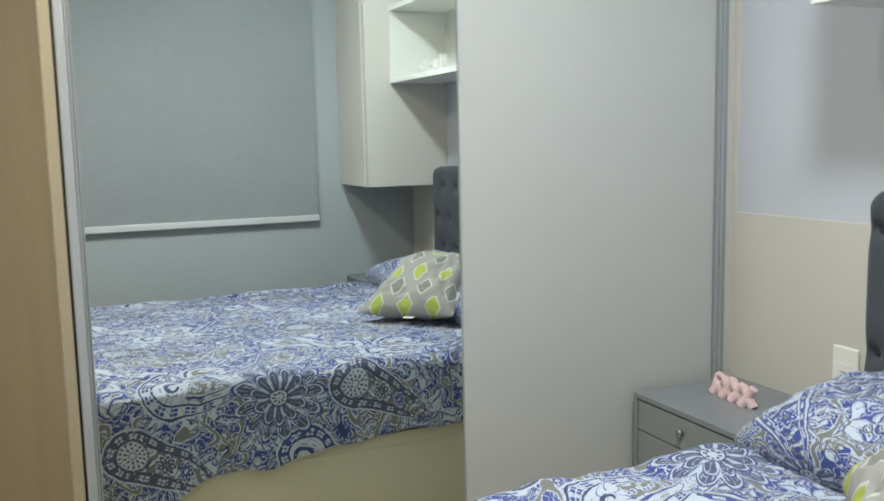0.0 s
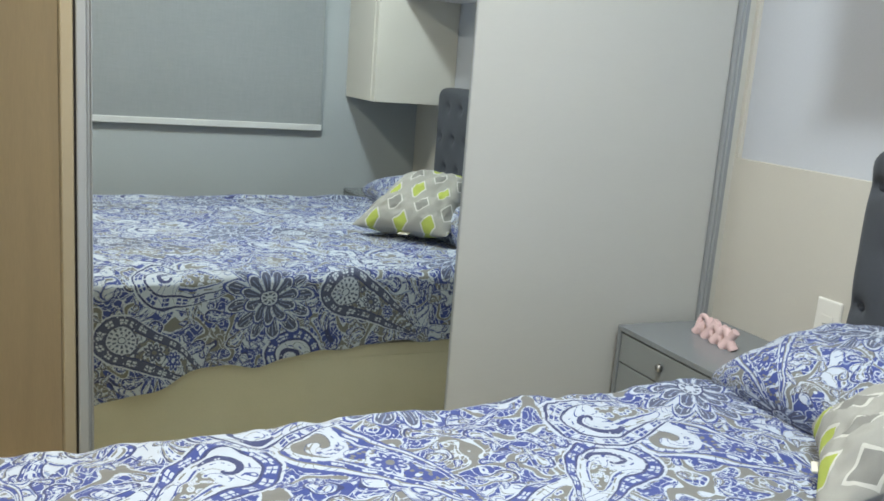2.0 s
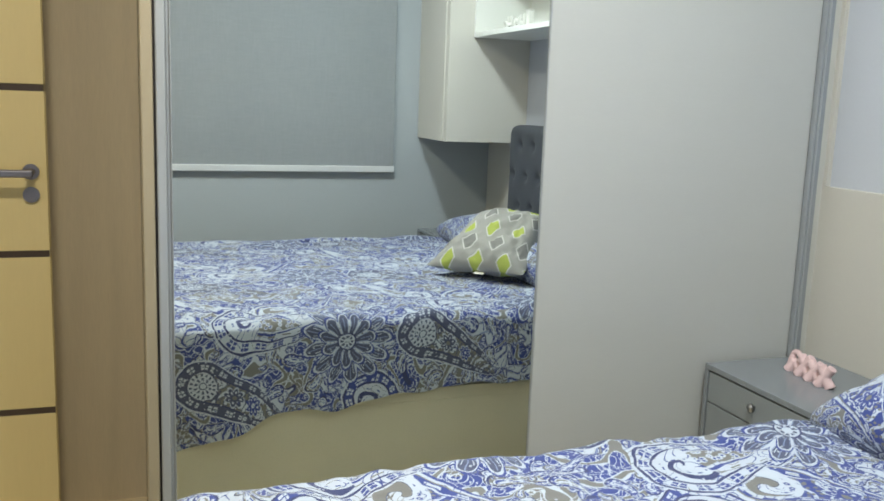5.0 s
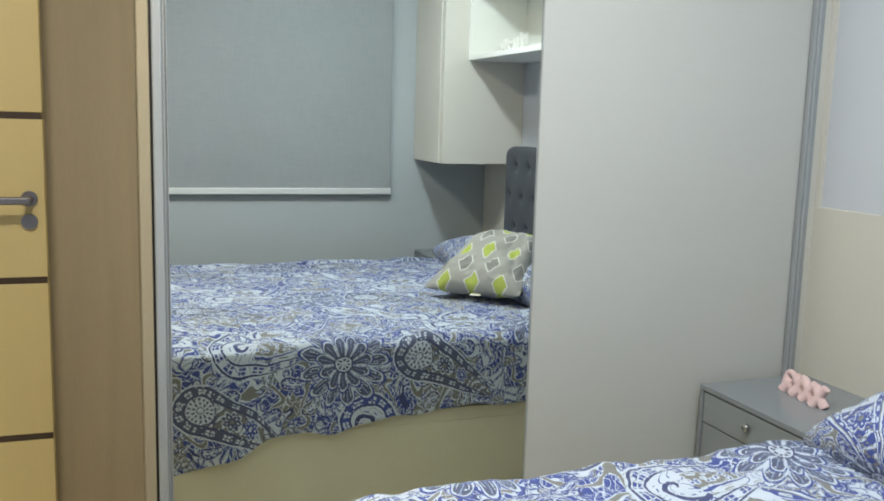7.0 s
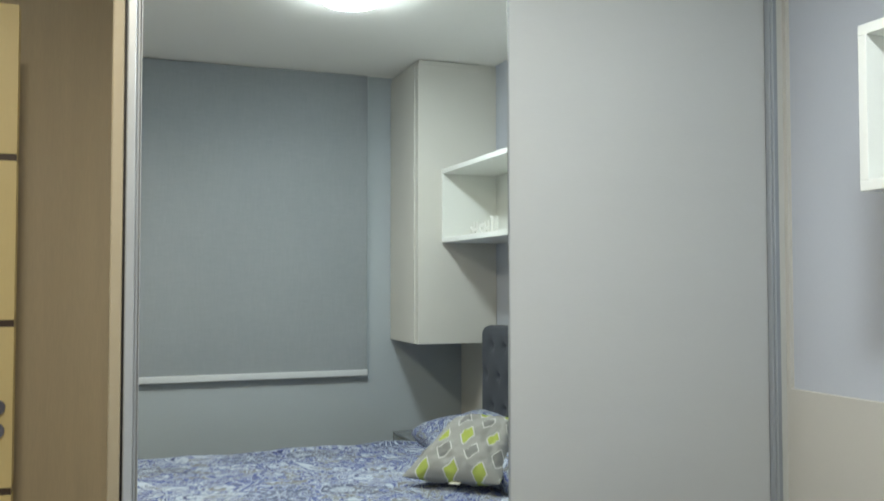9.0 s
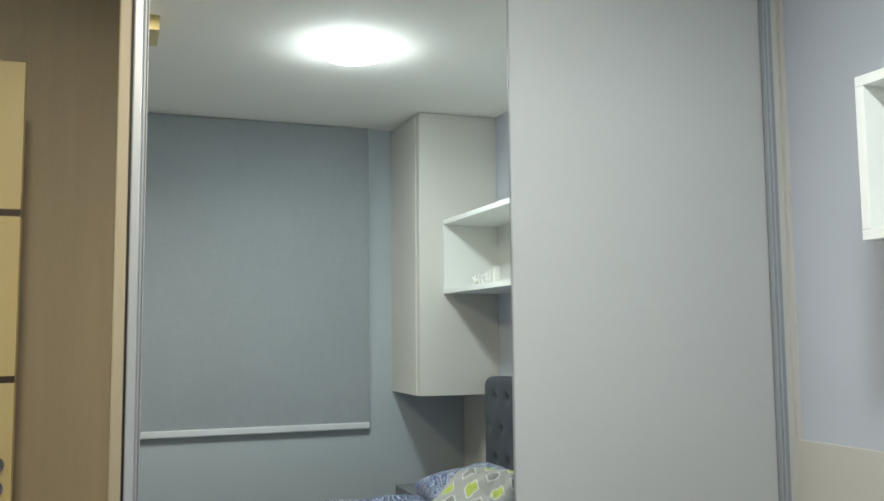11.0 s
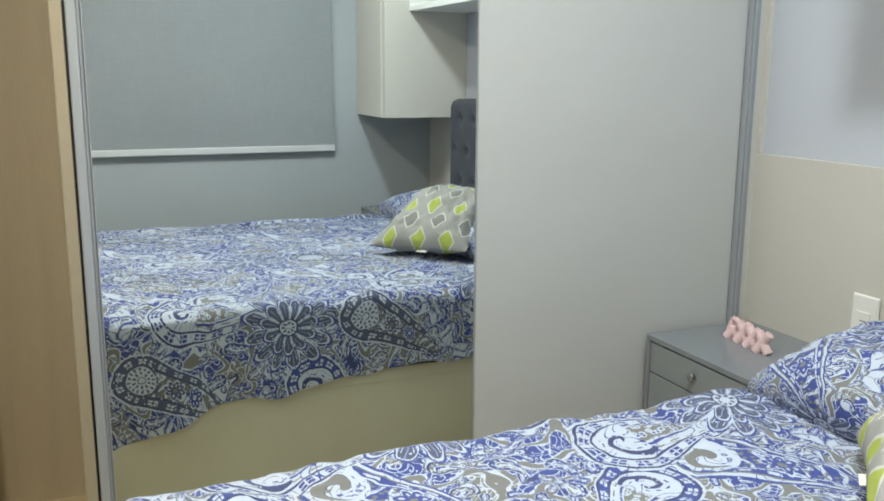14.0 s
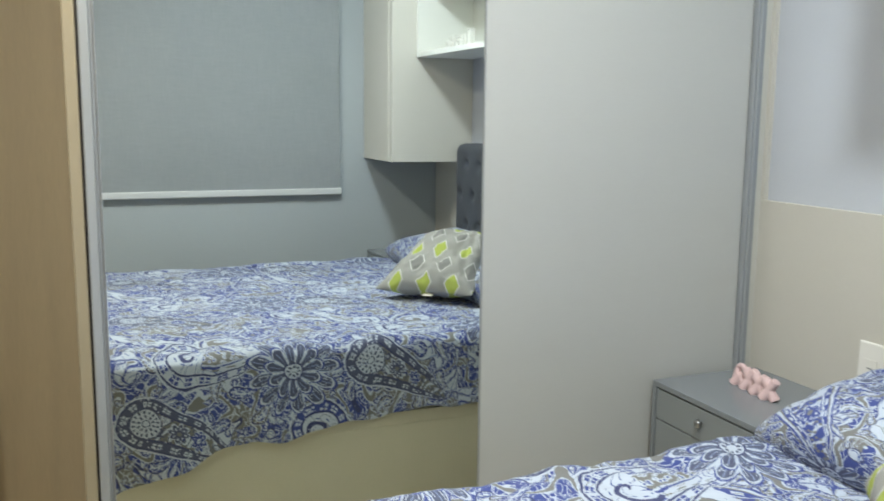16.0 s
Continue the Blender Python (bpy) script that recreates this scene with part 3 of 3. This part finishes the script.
def cover_mesh():
    """The sheet: across the bed from hem to hem, turned down over both sides and the foot."""
    x_head, x_foot, drop = -0.02, -1.985, 0.30
    nx, ny = 250, 300
    far_y, near_y = -1.885, -0.493
    r = 0.035
    width = near_y - far_y
    total = width + 2 * drop

    def profile(s, lower):
        """Arc length from the near hem line to offsets: out over the side, and down."""
        if s <= 0:
            return s, 0.0
        if s < r * math.pi / 2:
            a = s / r
            return r * math.sin(a), r * (1 - math.cos(a))
        return r, r + (s - r * math.pi / 2) * lower

    def hem(x):
        h = 0.428 - 0.014 * (-0.57 - x) - 0.062 * max(0.0, -1.05 - x) ** 1.0 - 0.33 * max(0.0, -1.30 - x) ** 1.15
        h -= 0.020 * math.exp(-((x + 1.10) / 0.24) ** 2)
        h -= 0.012 * min(1.0, max(0.0, (-1.02 - x) / 0.13)) + 0.030 * max(0.0, -1.15 - x)
        return h + 0.005 * math.sin(x * 23) + 0.003 * math.sin(x * 51 + 1)

    bm = bmesh.new()
    uv = bm.loops.layers.uv.new("UVMap")
    rows, flat = [], {}
    for j in range(ny + 1):
        s = -total + drop + total * j / ny          # 0 at the near top edge, -width at the far one
        row = []
        for i in range(nx + 1):
            x = x_head + (x_foot - x_head) * i / nx
            shift = 0.024 * (x + 1.6) / 1.1
            edge = near_y - r + shift
            if s > 0:
                reach = (BED_Z - hem(x) - r) / (drop - r * math.pi / 2)
                out, down = profile(s, reach)
                k = max(0.0, down - r)
                y = edge + out + k * 0.05 * math.sin(x * 17 + 0.8) + k * 0.07 * noise.noise(Vector((x * 9, 1.7, 0))) - k * 0.04 + k * 0.10 * (math.exp(-((x + 1.19) / 0.05) ** 2) + math.exp(-((x + 1.44) / 0.06) ** 2))
                z = BED_Z - down
            elif s < -width + 2 * r:
                out, down = profile(-width + 2 * r - s, 0.75)
                y, z = far_y + r - out - 0.004 * math.sin(x * 15), BED_Z - down
            else:
                y, z = edge + (s * (edge - far_y - r) / (width - 2 * r)), BED_Z
            lift = 0.006 * fold(x, y) + 0.009 * max(0, noise.noise(Vector((x * 6 + y * 2, y * 24 + x * 5, 8.0)))) + 0.012 * max(0, noise.noise(Vector((x * 4.0 + y * 3, y * 9 - x * 2, 5.0)))) ** 1.5
            if s < -width + 0.10:
                lift += 0.006 + 0.012 * noise.noise(Vector((x * 5.5, 7.7, 1.0))) * min(1, (s + width + drop) / 0.2)
            if -0.08 < s < 0.03:
                lift += 0.016 * noise.noise(Vector((x * 11, 3.3, s * 9))) + 0.006 * noise.noise(Vector((x * 31, 1.3, s * 20)))
            if -0.22 < s < 0.02:
                lift += 0.007 * abs(noise.noise(Vector((x * 6 + s * 20, s * 6, 2.2))))
            lift += 0.010 * math.exp(-((x + 0.46) / 0.34) ** 2 - ((y + 0.52) / 0.14) ** 2) + 0.006 * math.exp(-((x + 1.20) / 0.35) ** 2 - ((y + 0.53) / 0.10) ** 2)
            z += lift if s <= 0 else lift * max(0, 1 - s / 0.08)
            wob = 0.006 * noise.noise(Vector((x * 13, s * 11, 4.0))) if s > 0.03 else 0.0
            w = bm.verts.new((x, y + wob, z))
            flat[w] = (x, s if s < r * math.pi / 2 else r * math.pi / 2 + down - r)
            row.append(w)
        rows.append(row)
    for a, b in zip(rows, rows[1:]):
        for i in range(nx):
            f = bm.faces.new((a[i], a[i + 1], b[i + 1], b[i]))
            for l in f.loops:
                l[uv].uv = flat[l.vert]
    # foot end, turned down
    foot = [row[-1] for row in rows if row[-1].co.z > BED_Z - 0.01]
    last = foot
    for k in range(1, 12):
        cur = []
        for n, w in enumerate(foot):
            d = 0.027 * k
            q = bm.verts.new((x_foot - 0.02 - 0.004 * math.sin(n * 0.13) * k / 6, w.co.y, w.co.z - d))
            flat[q] = (x_foot - d, flat[w][1])
            cur.append(q)
        for n in range(len(foot) - 1):
            f = bm.faces.new((last[n], last[n + 1], cur[n + 1], cur[n]))
            for l in f.loops:
                l[uv].uv = flat[l.vert]
        last = cur
    return bm


def bed():
    b = thing("bed", "double bed base with mattress upholstered in beige suede", "bed", base=(-1.02, -1.19, 0))
    base = bmesh.new()
    box(base, (-1.945, -1.858, 0.05), (-0.105, -0.514, 0.374), 0.0015, 2)
    part("base", base, M_SUEDE, b, "beige suede-covered box base")
    slab("lip", (-1.947, -1.860, 0.3742), (-0.103, -0.5125, 0.412), M_SUEDE, b, 0.0015, "piped upper rim of the base")
    slab("mattress", (-1.945, -1.852, 0.4125), (-0.105, -0.530, 0.606), M_TAG, b, 0.03)
    for x in (-1.85, -0.25):
        for y in (-1.78, -0.60):
            part("leg", rod(bmesh.new(), (x, y, 0.0), (x, y, 0.0505), 0.025, 16), M_BLACK, b)
    return b


def headboard():
    """Tufted panel: a padded sheet drawn in at rows of buttons."""
    h = thing("headboard", "slate grey buttoned upholstered headboard against the wall", "headboard", base=(-0.05, -1.14, 0))
    y0, y1, z0, z1, x0 = -1.812, -0.508, 0.30, 1.140, -0.0125
    ny, nz, rc = 150, 100, 0.045
    spots = []
    for n, z in enumerate((1.055, 0.925, 0.795, 0.665)):
        off = 0.0 if n % 2 else 0.5
        k = 0
        while True:
            y = y0 + 0.055 + 0.128 * (k + off)
            if y > y1 - 0.03:
                break
            spots.append((y, z))
            k += 1
    bm = bmesh.new()
    rows = []
    for j in range(nz + 1):
        row = []
        for i in range(ny + 1):
            fy, fz = i / ny, j / nz
            y, z = y0 + (y1 - y0) * fy, z0 + (z1 - z0) * fz
            dy, dz = min(y - y0, y1 - y), z1 - z
            if dy < rc and dz < rc:
                a = math.hypot(rc - dy, rc - dz)
                if a > rc:
                    s = rc / a
                    y = (y0 + rc - (rc - dy) * s) if y - y0 < rc else (y1 - rc + (rc - dy) * s)
                    z = z1 - rc + (rc - dz) * s
                inset = max(0.0, rc - a)
            else:
                inset = min(dy, dz)
            e = min(1.0, inset / 0.035)
            pad = 0.066 + 0.031 * math.sqrt(max(0, 1 - (1 - e) ** 2))
            near = min((y - a) ** 2 + (z - c) ** 2 for a, c in spots)
            pull = 0.020 * math.exp(-near / 0.00020) + 0.009 * math.exp(-near / 0.0011)
            crease = 0.0
            for a, c in spots:
                ry, rz = abs(y - a), z - c
                if abs(rz) < 0.135 and ry < 0.07:
                    crease = max(crease, math.exp(-((ry - abs(rz) * 0.49) / 0.010) ** 2) * 0.0012 * math.exp(-(ry * ry + rz * rz) / 0.0016))
            row.append(bm.verts.new((x0 - max(0.02, pad - min(pull, 0.034) - crease * e), y, z)))
        rows.append(row)
    for a, b in zip(rows, rows[1:]):
        for i in range(ny):
            bm.faces.new((a[i], a[i + 1], b[i + 1], b[i]))
    rim = [rows[0], [r[-1] for r in rows], rows[-1][::-1], [r[0] for r in rows][::-1]]
    loop = [w for edge in rim for w in edge[:-1]]
    back = [bm.verts.new((x0, w.co.y, w.co.z)) for w in loop]
    n = len(loop)
    for i in range(n):
        bm.faces.new((loop[i], loop[(i + 1) % n], back[(i + 1) % n], back[i]))
    part("padding", bm, M_HEADBOARD, h, "deep-buttoned slate fabric", True)
    for y, z in spots:
        if y0 + 0.03 < y < y1 - 0.03:
            k = bmesh.new()
            bmesh.ops.create_uvsphere(k, u_segments=10, v_segments=6, radius=0.010, matrix=Matrix.Translation((x0 - 0.073, y, z)) @ Matrix.Diagonal((0.5, 1, 1, 1)))
            part("button", k, M_BUTTON, h, smooth=True)
    for y in (-1.6, -0.7):
        slab("leg", (-0.04, y - 0.03, 0.0), (-0.015, y + 0.03, 0.3005), M_BLACK, h)
    return h


def soft_pad(name, size_u, size_v, thick, frame_m, material, seed, corner=0.06, n=56, uv_at=(0, 0), sag=0.0, crumple=1.0, full=0.46, tuck=0.0, arc=0.0):
    """A stuffed pillow: two domed sheets that meet in a seam, with drawn corners and creases."""
    bm = bmesh.new()
    uv = bm.loops.layers.uv.new("UVMap")
    flat = {}

    def shape(a, b, side):
        ea, eb = 1 - abs(a) ** 3.0, 1 - abs(b) ** 3.0
        dome = (max(0, ea) * max(0, eb)) ** full
        pinch = 1 - corner * (1 - a * a) * abs(b) ** 3
        pinch2 = 1 - corner * (1 - b * b) * abs(a) ** 3
        blunt = 1 - 0.075 * (abs(a) * abs(b)) ** 5
        x, y = a * size_u / 2 * pinch2 * blunt, b * size_v / 2 * pinch * blunt
        x += tuck * (b + 1) / 2 * (1 - a) / 2
        crease = noise.noise(Vector((a * 2.3 + seed, b * 2.6, seed))) * 0.16 + abs(noise.noise(Vector((a * 5 + b * 3, b * 4 - a * 3, seed + 2)))) * -0.12
        z = side * thick / 2 * dome * (1 + crease * crumple) - sag * (a * a)
        return Vector((x, y, z))

    for side in (1, -1):
        grid = []
        for j in range(n + 1):
            row = []
            for i in range(n + 1):
                a, b = math.sin((i / n - 0.5) * math.pi), math.sin((j / n - 0.5) * math.pi)
                w = bm.verts.new(frame_m @ shape(a, b, side))
                ua, ub = a + arc * ((i / n - 0.5) * math.pi * 0.92 - a), b + arc * ((j / n - 0.5) * math.pi * 0.92 - b)
                flat[w] = (uv_at[0] + ua * size_u / 2, uv_at[1] + ub * size_v / 2 + (0 if side > 0 else 0.31))
                row.append(w)
            grid.append(row)
        for r, s in zip(grid, grid[1:]):
            for i in range(n):
                f = bm.faces.new((r[i], r[i + 1], s[i + 1], s[i]))
                for l in f.loops:
                    l[uv].uv = flat[l.vert]
    bmesh.ops.remove_doubles(bm, verts=bm.verts[:], dist=0.0004)
    return part(name, bm, material, smooth=True)


def basis(centre, along, up):
    a = Vector(along).normalized()
    b = (Vector(up) - a * a.dot(Vector(up))).normalized()
    c = a.cross(b)
    return Matrix.Translation(centre) @ Matrix((a, b, c)).transposed().to_4x4()


# ---------------------------------------------------------------- nightstands
def nightstand():
    n = thing("nightstand", "grey lacquered nightstand with drawers beside the bed", "nightstand", "nightstands beside the bed", base=(-0.156, -0.215, 0))
    x0, y0, y1, top = -0.335, -0.405, -0.026, 0.6125
    slab("top", (x0, y0, top - 0.014), (-0.0125, y1, top), M_NIGHT, n, 0.0015, "glossy grey top")
    slab("side", (x0, y1 - 0.014, 0.06), (-0.0125, y1, top - 0.0145), M_NIGHT, n, 0.001)
    slab("side", (x0, y0, 0.06), (-0.0125, y0 + 0.014, top - 0.0145), M_NIGHT, n, 0.001)
    slab("back", (-0.022, y0 + 0.0145, 0.06), (-0.0125, y1 - 0.0145, top - 0.0145), M_NIGHT, n)
    slab("bottom", (x0, y0, 0.045), (-0.0125, y1, 0.0595), M_NIGHT, n, 0.001)
    slab("plinth", (x0 + 0.03, y0 + 0.02, 0.0), (-0.03, y1 - 0.02, 0.0445), M_BLACK, n)
    edges = [0.5955, 0.5175, 0.37, 0.22, 0.063]
    for hi, lo in zip(edges, edges[1:]):
        d = slab("drawer", (x0 + 0.002, y0 + 0.0175, lo + 0.002), (-0.03, y1 - 0.0175, hi - 0.0015), M_NIGHT_FRONT, n, 0.001)
        zc = (hi + lo) / 2 + 0.004
        k = bmesh.new()
        rod(k, (x0 + 0.0018, -0.215, zc), (x0 - 0.005, -0.215, zc), 0.005, 16)
        rod(k, (x0 - 0.005, -0.215, zc), (x0 - 0.011, -0.215, zc), 0.0105, 24, 0.0088)
        part("knob", k, M_CHROME, d, "round chrome knob", True)
    return n


# ---------------------------------------------------------------- small things
def ceiling_lamp():
    l = thing("ceiling_lamp", "round white ceiling lamp, lit cool white", "ceiling lamp", base=(LAMP_X, LAMP_Y, CEIL))
    part("base", rod(bmesh.new(), (LAMP_X, LAMP_Y, CEIL - 0.028), (LAMP_X, LAMP_Y, CEIL - 0.0005), 0.080, 48), M_LAMP_RIM, l)
    d = bmesh.new()
    rings = []
    for k in range(7):
        a = k / 6 * math.pi / 2
        rings.append([d.verts.new((LAMP_X + 0.105 * math.cos(a) * math.cos(i * math.pi / 20), LAMP_Y + 0.105 * math.cos(a) * math.sin(i * math.pi / 20), CEIL - 0.0285 - 0.016 * math.sin(a))) for i in range(40)] if k < 6 else [d.verts.new((LAMP_X, LAMP_Y, CEIL - 0.0445))])
    for r, q in zip(rings[:5], rings[1:6]):
        for i in range(40):
            d.faces.new((r[i], r[(i + 1) % 40], q[(i + 1) % 40], q[i]))
    for i in range(40):
        d.faces.new((rings[5][i], rings[5][(i + 1) % 40], rings[6][0]))
    d.faces.new(rings[0])
    part("diffuser", d, M_LAMP, l, "glowing opal dome", True)
    return l


def outlet():
    o = thing("wall_socket", "white plastic wall socket on the beige panel", "socket", base=(-0.013, -0.395, 0.71))
    p = slab("plate", (-0.021, -0.432, 0.652), (-0.0125, -0.360, 0.769), M_PLASTIC, o, 0.0042)
    m = slab("module", (-0.0235, -0.414, 0.690), (-0.0212, -0.378, 0.731), M_PLASTIC, p, 0.001)
    slab("slot", (-0.0240, -0.404, 0.709), (-0.0236, -0.388, 0.7115), M_NIGHT, m)
    return o


def ornament():
    """Glazed pink piece: flared, crossed legs joined in a row."""
    bm = bmesh.new()
    z = 0.6125
    for k in range(4):
        y, x, h = -0.139 - 0.040 * k, -0.156 - 0.006 * k, 0.051 - 0.001 * k
        mid = Vector((x - 0.003, y, z + h * 0.52))
        for dy in (-1, 1):
            rod(bm, mid, (x - 0.004 - 0.006 * dy, y + dy * 0.0145, z + 0.0005), 0.0102, 16, 0.0130)
            if k:
                rod(bm, mid, (x - 0.002 * dy, y + dy * 0.015, z + h * (0.94 + 0.06 * (k % 2))), 0.0102, 16, 0.0110)
        if not k:
            tube(bm, [(x, y + 0.013 * math.sin(a), z + h * 0.72 + 0.012 * math.cos(a)) for a in [i * 2 * math.pi / 16 for i in range(17)]], 0.0070, 12)
            rod(bm, (x, y + 0.012, z + h * 0.75), (x - 0.004, y + 0.016, z + 0.001), 0.0080, 16, 0.0115)
    ob = part("ornament", bm, M_PINK, smooth=True)
    sub = ob.modifiers.new("soft", "REMESH")
    sub.mode, sub.voxel_size, sub.use_smooth_shade = "VOXEL", 0.0016, True
    return tagged(ob, "glossy pink ceramic ornament of joined flared shapes on the nightstand", "ornament")


def niche_pieces():
    z = NICHE_Z0 + 0.0212
    x = -0.150
    shapes = [(-1.800, 0.038, 0.050), (-1.742, 0.050, 0.066), (-1.678, 0.056, 0.062), (-1.614, 0.048, 0.064)]
    for k, (y, w, h) in enumerate(shapes):
        bm = bmesh.new()
        if k == 2:
            pts = [(x, y + w * 0.5 * math.sin(a) ** 3, z + h * (0.52 + (13 * math.cos(a) - 5 * math.cos(2 * a) - 2 * math.cos(3 * a) - math.cos(4 * a)) / 36)) for a in [i * math.pi / 14 for i in range(29)]]
            tube(bm, pts, 0.006, 8)
        elif k == 0:
            tube(bm, [(x, y + w * 0.4 * math.sin(i * math.pi / 10), z + 0.006 + h * 0.4 - h * 0.4 * math.cos(i * math.pi / 10)) for i in range(21)], 0.006, 8)
        else:
            box(bm, (x - 0.01, y - w / 2, z), (x + 0.01, y - w / 2 + 0.012, z + h), 0.002)
            box(bm, (x - 0.01, y + w / 2 - 0.012, z), (x + 0.01, y + w / 2, z + h), 0.002)
            box(bm, (x - 0.009, y - w / 2 + 0.01, z + h * 0.4), (x + 0.009, y + w / 2 - 0.01, z + h * 0.62), 0.002)
        tagged(part("shelf_ornament", bm, M_ORN), "small white wooden ornament standing in the niche", "ornament", "white ornaments in the niche")
    c = thing("candle_holder", "slim white candle holder standing in the niche", "candle holder", base=(x, -1.553, z))
    slab("stem", (x - 0.012, -1.566, z), (x + 0.012, -1.540, z + 0.074), M_ORN, c, 0.003)
    slab("cap", (x - 0.016, -1.570, z + 0.0742), (x + 0.014, -1.538, z + 0.080), M_ORN, c, 0.002)


def pelmet():
    p = thing("ceiling_box", "cream wooden box fixed under the ceiling", "ceiling box", base=(-1.9, -1.05, 2.28))
    slab("box", (-2.25, -1.150, 2.282), (-1.540, -0.98, CEIL - 0.001), M_DOOR, p, 0.002)
    return p


def hall_lamp():
    """Warm lamp of the entrance passage, out of sight behind the door."""
    lamp = bpy.data.lights.new("hall_lamp", "AREA")
    lamp.shape, lamp.size, lamp.energy, lamp.color = "DISK", 0.18, HALL_WATTS, (1.0, 0.91, 0.73)
    ob = new("hall_lamp", lamp)
    ob.matrix_world = pose(-1.80, -0.85, CEIL - 0.012, 0, 0, 0)
    return tagged(ob, "small round warm passage lamp in the ceiling", "ceiling lamp")


wardrobe()
door_leaf()
blind()
cabinet()
niche()
bed()
tagged(part("bed_sheet", cover_mesh(), M_PAISLEY, smooth=True), "blue, taupe and white paisley sheet spread over the bed", "sheet")
headboard()
stand_near = nightstand()
copy_thing(stand_near, pose(-0.19, -0.262 - 1.825, 0))
tagged(soft_pad("pillow", 0.66, 0.38, 0.175, basis((-0.264, -0.808, 0.703), (0.02, -1, 0.0), (1, 0, 0.20)), M_PAISLEY, 1.3, crumple=1.4, sag=0.022, arc=1.0, uv_at=(-0.42, -0.12)), "plump paisley pillow lying against the headboard", "pillow", "bed pillows")
tagged(soft_pad("pillow", 0.66, 0.40, 0.150, basis((-0.225, -1.590, 0.688), (0.02, -1, 0.0), (1, 0, 0.15)), M_PAISLEY, 4.1, arc=1.0, uv_at=(-0.3, 0.33)), "plump paisley pillow lying against the headboard", "pillow", "bed pillows")
cushion = tagged(soft_pad("cushion", 0.385, 0.36, 0.150, basis((-0.490, -1.032, 0.749), (0.70, 0.71, 0.02), (0.26, -0.15, 0.155)), M_OGEE, 7.7, corner=0.12, crumple=2.0, full=0.72, tuck=0.09, n=72, uv_at=(0.0, 0.0)), "grey cushion with lime lozenges leaning on the pillows", "cushion")
tag = bmesh.new()
box(tag, (-0.019, -0.013, -0.001), (0.019, 0.013, 0.001), 0.0006)
bmesh.ops.transform(tag, matrix=basis((-0.574, -0.922, 0.662), (0.70, 0.71, 0.02), (-0.62, 0.60, -0.12)), verts=tag.verts)
part("label", tag, M_TAG, cushion, "small white sewn-in cloth label")
outlet()
ornament()
niche_pieces()
ceiling_lamp()
hall_lamp()
pelmet()
